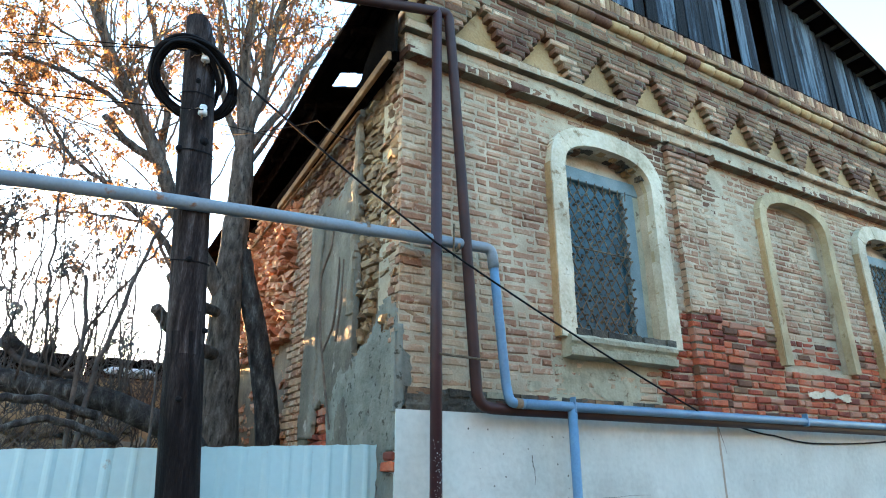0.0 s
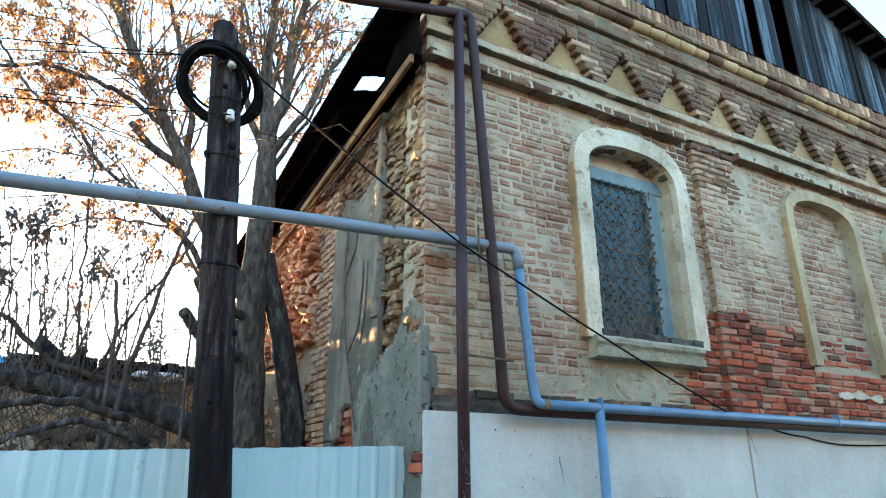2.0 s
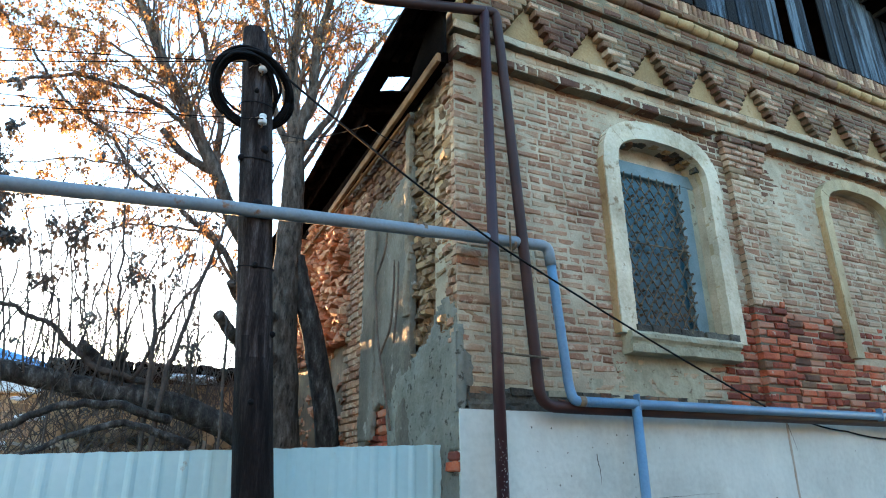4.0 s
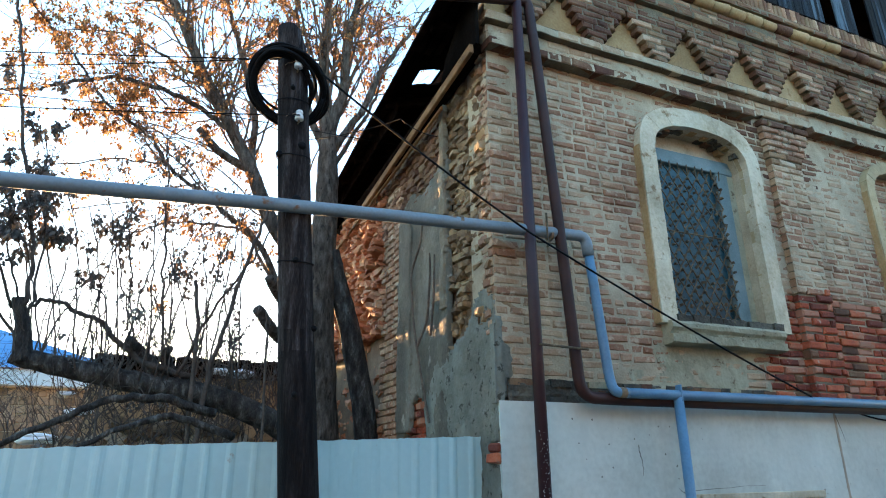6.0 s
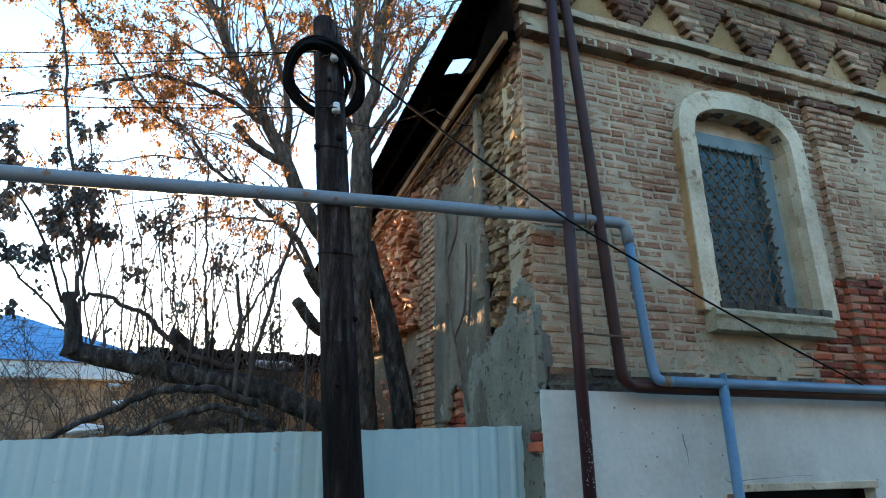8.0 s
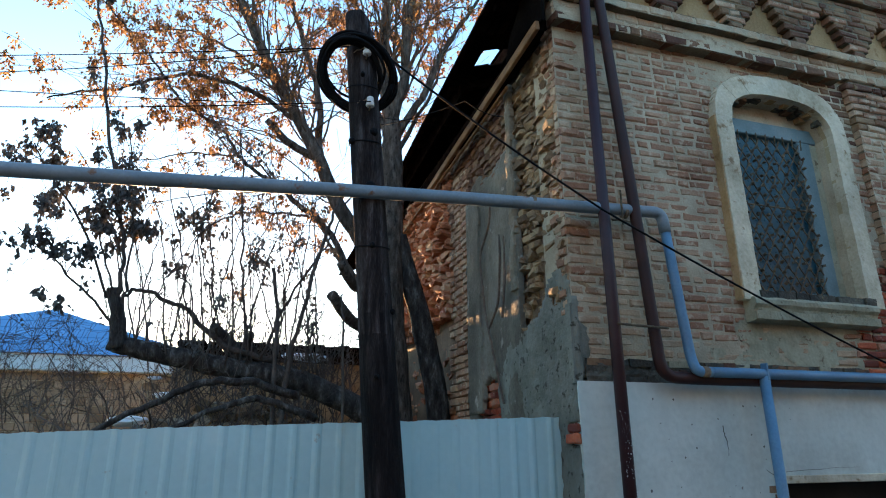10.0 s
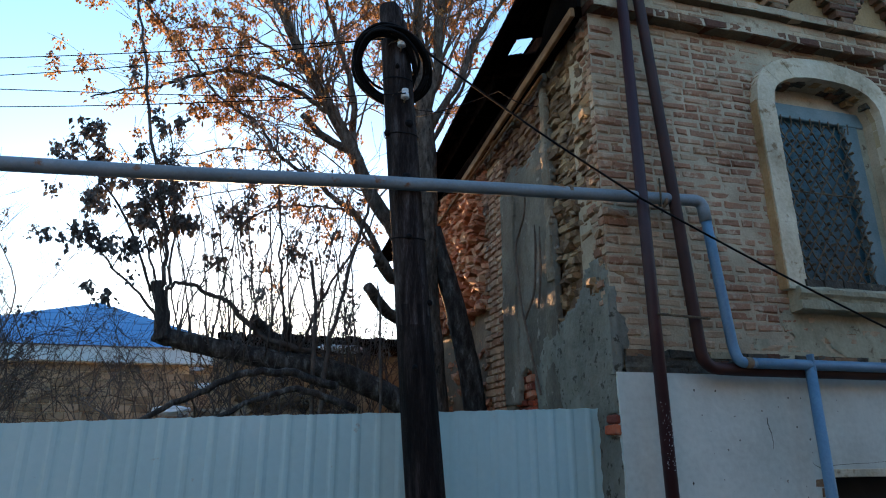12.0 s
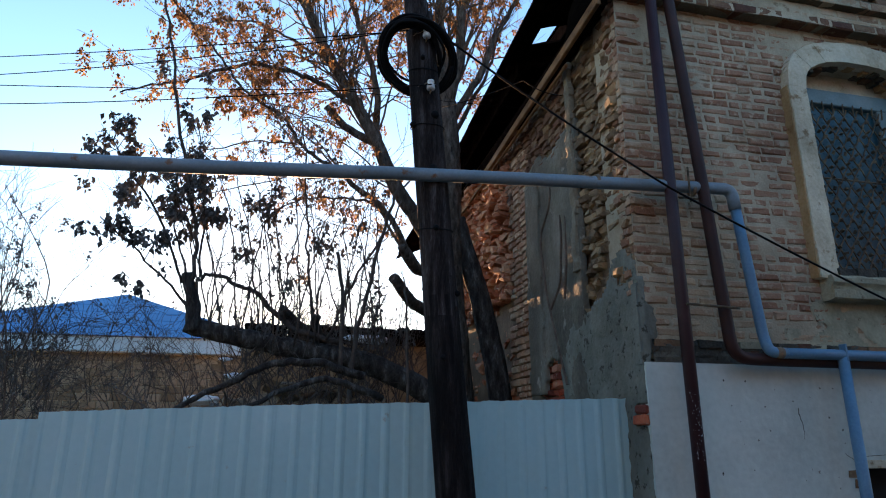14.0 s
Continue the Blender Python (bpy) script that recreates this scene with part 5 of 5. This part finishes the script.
for k in range(20):                               # straight upright shoots from the head of the trunk
    x0, z0 = rt.choice(((-.68, 5.1), (-.72, 5.5), (-.62, 5.6), (-.80, 6.2), (-.55, 6.2)))
    dx, h = rt.uniform(-.75, 1.05), rt.uniform(1.8, 3.0)
    T([(x0, z0), (x0 + dx * .4, z0 + h * .35), (x0 + dx * .75, z0 + h * .7), (x0 + dx, z0 + h)], rt.uniform(.013, .024), .006, 3, 3 + rt.uniform(-.5, .5), 5, .6, .5, .35, 2)
for k in range(12):                               # and along the leaning limb
    x0, z0 = rt.choice(((-1.3, 4.25), (-1.63, 4.93), (-1.99, 5.52), (-2.29, 6.01)))
    dx, h = rt.uniform(-.9, .7), rt.uniform(1.4, 2.6)
    T([(x0, z0), (x0 + dx * .5, z0 + h * .35), (x0 + dx * .8, z0 + h * .7), (x0 + dx, z0 + h)], rt.uniform(.010, .018), .005, 3, 3 + rt.uniform(-.5, .4), 5, .55, .5, .35, 2)
for k in range(16):                               # thin drooping side branches on the open side
    x0, z0 = rt.choice(((-1.38, 4.38), (-1.63, 4.93), (-1.99, 5.52), (-1.89, 4.4), (-2.6, 5.66), (-2.5, 4.8)))
    dx, dz = rt.uniform(-1.7, -.5), rt.uniform(-.5, 1.1)
    T([(x0, z0), (x0 + dx * .35, z0 + dz * .4 + .12), (x0 + dx * .7, z0 + dz * .8 + .12), (x0 + dx, z0 + dz)], .011, .004, 3 + rt.uniform(-.2, .2), 3 + rt.uniform(-.6, .5), 9, .5, .45, .2, 2)
tree.done("leaf")

low = Tree("fallen_tree", (-1.7, 1.75, 0), "thick leaning tree limb sawn off, with young shoots")
T = low.limb
T([(-0.80, 1.25), (-1.04, 1.78), (-1.28, 1.95), (-1.77, 2.15), (-2.31, 2.23), (-2.64, 2.29), (-3.08, 2.37), (-3.28, 2.41)], 0.12, 0.068, 1.78, 1.58, part="trunk", wob=.012)
T([(-3.21, 2.36), (-3.23, 2.52), (-3.25, 2.64), (-3.32, 2.85)], 0.068, 0.048, 1.58, 1.58, part="stub", wob=.008)
T([(-3.26, 2.54), (-3.46, 2.75), (-3.72, 3.00), (-3.97, 3.20)], 0.0128, 0.0048, 1.58, 1.28, 18, .26, 1.0, .35, 1, n=22, size=.06)
T([(-3.27, 2.76), (-3.26, 3.10), (-3.35, 3.57), (-3.51, 4.21), (-3.67, 5.02), (-3.80, 5.58), (-3.87, 5.93)], 0.0192, 0.008, 1.56, 1.33, 30, .30, 1.0, .22, 1, n=22, size=.06)
T([(-3.25, 2.70), (-3.21, 2.90), (-3.23, 3.48), (-3.30, 3.83), (-3.36, 4.21)], 0.0128, 0.0048, 1.56, 1.48, 20, .26, 1.0, .4, 1, n=22, size=.06)
T([(-3.33, 2.76), (-3.59, 3.34), (-3.84, 3.69), (-3.99, 3.91)], 0.012, 0.0048, 1.58, 1.28, 20, .26, 1.0, .35, 1, n=22, size=.06)
T([(-3.28, 2.80), (-3.43, 3.19), (-3.50, 3.59), (-3.57, 3.98)], 0.0096, 0.004, 1.58, 1.48, 18, .26, 1.0, .35, 1, n=22, size=.06)
T([(-3.24, 2.80), (-3.12, 2.87), (-2.92, 2.80), (-2.72, 2.71), (-2.58, 2.55), (-2.32, 2.40), (-2.00, 2.32)], 0.016, 0.028, 1.63, 1.68, 5, .4, 0)
T([(-2.52, 2.58), (-2.44, 2.51), (-2.27, 2.35), (-1.99, 2.15)], 0.048, 0.072, 1.68, 1.78, part="stub")
T([(-2.20, 2.55), (-2.18, 2.39), (-2.14, 2.23)], 0.028, 0.048, 1.68, 1.78, part="stub")
T([(-2.40, 2.48), (-2.28, 2.32), (-2.12, 2.19)], 0.028, 0.056, 1.88, 1.88, part="stub")
T([(-2.20, 2.31), (-2.32, 3.08), (-2.35, 3.60), (-2.45, 4.48)], 0.0128, 0.0064, 1.68, 1.68, 10, .4, .35, n=12, size=.05)
T([(-2.34, 2.39), (-2.40, 3.08), (-2.45, 3.75)], 0.0096, 0.0048, 1.78, 1.78, 8, .4, .35, n=12)
T([(-2.41, 2.40), (-2.56, 2.87), (-2.67, 3.20), (-2.70, 3.59)], 0.0088, 0.004, 1.68, 1.68, 10, .3, .8, .5, 1, n=20, size=.055)
T([(-2.58, 0), (-2.68, 2.57), (-2.84, 3.03), (-2.93, 3.42)], 0.0096, 0.004, 1.58, 1.58, 8, .3, .7, .6, 1, n=20, size=.055)
T([(-1.97, 0), (-1.93, 1.85), (-1.85, 2.50), (-1.66, 3.32), (-1.53, 3.79)], 0.024, 0.012, 1.28, 1.38, 3, .4, 0)
T([(-2.12, 2.31), (-1.91, 2.85), (-1.60, 3.40), (-1.46, 3.69)], 0.0144, 0.0072, 1.58, 1.68, 10, .5, .1)
T([(-1.98, 0), (-2.00, 2.49), (-2.07, 3.08)], 0.0192, 0.0144, 1.38, 1.38, 4, .4, 0)
T([(-1.43, 0), (-1.46, 2.29), (-1.50, 2.85)], 0.0144, 0.0064, 1.18, 1.28, 3, .4, 0)
T([(-1.82, 1.98), (-2.21, 2.09), (-2.53, 2.06), (-2.85, 1.91), (-3.25, 1.69)], 0.036, 0.02, 1.28, 1.08)
T([(-1.66, 1.82), (-2.06, 1.94), (-2.38, 1.88), (-2.70, 1.71)], 0.032, 0.016, 1.18, 0.88)
for k in range(34):                               # whippy suckers
    x = rt.uniform(-3.25, -1.55)
    zb = 2.28 - .1 * (x + 2.3)
    h = rt.uniform(.4, 1.2)
    T([(x, zb), (x + rt.uniform(-.1, .08), zb + h * .5), (x + rt.uniform(-.28, .2), zb + h)], .0065, .0025, 1.6 + rt.uniform(-.1, .3), 1.6 + rt.uniform(-.3, .4), 4, .28, .06, .3, 2)
for k in range(22):                               # long arching shoots
    x = rt.uniform(-3.2, -1.5)
    zb = 2.25 - .1 * (x + 2.3)
    h, dx = rt.uniform(1.0, 2.0), rt.uniform(-.7, .6)
    T([(x, zb), (x + dx * .25, zb + h * .4), (x + dx * .6, zb + h * .75), (x + dx, zb + h)], .008, .0032, 1.6 + rt.uniform(-.2, .4), 1.6 + rt.uniform(-.4, .5), 7, .44, .12, .3, 2, n=10)
low.done("leaf_shaded")

# ---- shrubs and thicket behind the fence ----
def thicket(name, label, n, xr, yr, zr, h, leafy, leaf, seed, n_leaf=10):
    global rt
    rt = random.Random(seed)
    ob = empty(name, ((xr[0] + xr[1]) / 2, (yr[0] + yr[1]) / 2, 0))
    tagged(ob, label, "shrub")
    w, l = Soup(), Soup()
    for _ in range(n):
        p = Vector((rt.uniform(*xr), rt.uniform(*yr), rt.uniform(*zr)))
        d = Vector((rt.gauss(0, .55), rt.gauss(0, .4), 1))
        sprout(w, l, p, d, h * rt.uniform(.5, 1.3), .009, 2, leafy, .1, n_leaf, .05, .7)
    tagged(part_at(w.ob("brushwood", M["shoot"]), ob), kind="stuff")
    if l.v:
        tagged(part_at(l.ob("foliage", M[leaf]), ob), kind="stuff")


thicket("shrub", "tangled leafless brown thicket in front of the stone house", 105, (-8.2, -3.6), (4.5, 8.0), (.8, 2.3), 1.35, .05, "leaf_shaded", 3)
thicket("shrub", "brown-leaved bush rising beside the stone house", 120, (-8.2, -5.9), (5.0, 7.5), (1.6, 2.5), .9, .30, "leaf_shaded", 4, 14)
thicket("shrub", "fine dark brushwood over the fallen limb", 220, (-3.1, -.9), (3.2, 4.6), (1.7, 2.65), .75, .03, "leaf_shaded", 6)
thicket("shrub", "dry stems and weeds behind the metal fence", 70, (-3.6, -1.2), (1.2, 2.6), (.8, 1.5), .9, .03, "leaf_shaded", 8)
thicket("shrub", "pale bare sapling twigs against the sky", 38, (-8.2, -5.9), (5.0, 7), (2.3, 3.2), 1.8, .06, "leaf_shaded", 9)
rt = random.Random(11)
young = Tree("sapling", (-6.9, 6, 0), "bare young tree with thin pale branches")
for k in range(7):
    x = -7.3 + k * .2
    young.limb([(x + .2, .5), (x + rt.uniform(-.1, .1), 2.4), (x + rt.uniform(-.3, .25), 3.6), (x + rt.uniform(-.6, .5), 4.6 + rt.uniform(-.4, .5))], .018, .005, 6, 6 + rt.uniform(-.4, .4), 9, .7, .08, .45)
young.done("leaf_shaded")

# ---- ruined shed and far house ----
shed = empty("shed", (-1.4, 6.4, 0))
tagged(shed, "dark ruined shed with a collapsed low roof", "shed")
s = Soup()
# its unseen right end is lengthened to block the low sun
s.box(-3.2, .9, 6.2, 6.5, 0, 2.9, .03)
part_at(s.ob("wall", M["rubble"]), shed)
for k in range(15):
    x = -3.15 + k * .21
    s = Soup()
    s.box(x, x + .205, 5.75 + rt.uniform(-.06, .06), 8.2, 3.04 + rt.uniform(-.012, .012), 3.12 + rt.uniform(-.012, .014), .02)
    part_at(s.ob("roof_plank", M["roofing"]), shed)
for x, y, z, r in ((-3.13, 5, 2.27, .10), (-3.53, 5, 1.95, .16), (-1.25, 5.6, 2.9, .16), (-1.5, 5.6, 2.92, .12), (-3.3, 5.1, 2.5, .06)):
    bm = bmesh.new()
    bmesh.ops.create_icosphere(bm, subdivisions=3, radius=1)
    for v in bm.verts:
        v.co *= 1 + .35 * noise.noise(v.co * 2 + Vector((x, y, z)))
        v.co = Vector((v.co.x * r * 1.5, v.co.y * r, v.co.z * r * .4))
    me = bpy.data.meshes.new("snow_patch")
    bm.to_mesh(me)
    bm.free()
    me.materials.append(M["snow"])
    ob = new("snow_patch", me)
    ob.location = (x, y, z)
    tagged(ob, "small patch of old snow on rubble", "snow", "snow patches")
s = Soup()
for k in range(900):
    x, y = rt.uniform(-4.6, -.8), rt.uniform(4.4, 5.8)
    h = 2.35 - .42 * abs(x + 2.0) + rt.uniform(-.3, .1)
    m = pose(x, y, rt.uniform(.2, max(.3, h)), rt.uniform(-25, 25), rt.uniform(-25, 25), rt.uniform(0, 180))
    s.box(-.17, .17, -.1, .1, -.06, .06, .02, .02, m)
tagged(s.ob("rubble_heap", M["far_brick"]), "heap of broken stone blocks and earth", "rubble", kind="stuff")

far = empty("far_house", (-7.2, 15, 0))
tagged(far, "low house of yellow stone blocks with a blue sheet roof", "house")
s = Soup()
s.box(-12.0, -3.55, 14.02, 20, 0, 3.52)
far_wall = part_at(s.ob("wall", M["mortar"]), far)
s = Soup()
z, k = 0.9, 0
while z < 3.50:
    x = -12.0 - (k % 2) * .2
    while x < -3.55:
        w = .40 + rt.uniform(-.02, .02)
        if not (abs(x + 4.7) < .2 and z > 3.3):
            s.box(max(x, -12.0), min(x + w - .018, -3.55), 13.985 + rt.uniform(-.01, .01), 14.1, z, z + .185, .012)
        x += w
    z += .2
    k += 1
tagged(part_at(s.ob("stonework", M["far_brick"]), far), kind="stuff")
s = Soup()
s.box(-12.0, -3.3, 13.70, 13.76, 3.52, 3.90, .01)
part_at(s.ob("fascia", M["fascia"]), far)
s = Soup()
s.add([(-12.1, 13.6, 3.92), (-2.95, 13.6, 3.92), (-2.95, 20.3, 3.92), (-12.1, 20.3, 3.92), (-7.5, 16.6, 5.60), (-7.5, 17.4, 5.60)],
      [(0, 1, 4), (1, 2, 5, 4), (2, 3, 5), (3, 0, 4, 5), (3, 2, 1, 0)])
r_ob = part_at(s.ob("roof", M["roof_blue"]), far)
s = Soup()
for j in range(5):                                # sheet laps across the slope
    t = (j + 1) / 6
    y, z = 13.6 + 3.0 * t, 3.92 + 1.68 * t
    s.tube([(-12.1 + 4.6 * t, y - .01, z + .012), (-2.95 - 4.55 * t, y - .01, z + .012)], .006, 5)
part_at(s.ob("sheet_lap", M["roof_blue"]), far)

# ---- unseen wall added behind the camera to cut sky light ----
s = Soup()
s.box(-30, 30, -12, -10.5, 0, 7.5, .05)
tagged(s.ob("wall_opposite", M["fascia_grey"]), "unseen plain grey wall across the street, added to cut sky light", "wall", kind="structure")

# ---- nearest bricks, each its own piece ----
for w, mname, xc, yy, zc, h, d in near_bricks:
    ob = new("brick", brick_mesh(w, mname, h, d))
    ob.parent = wall
    ob.matrix_basis = pose(xc, yy, zc, random.uniform(-.6, .6), random.uniform(-.5, .5), random.uniform(-.8, .8))
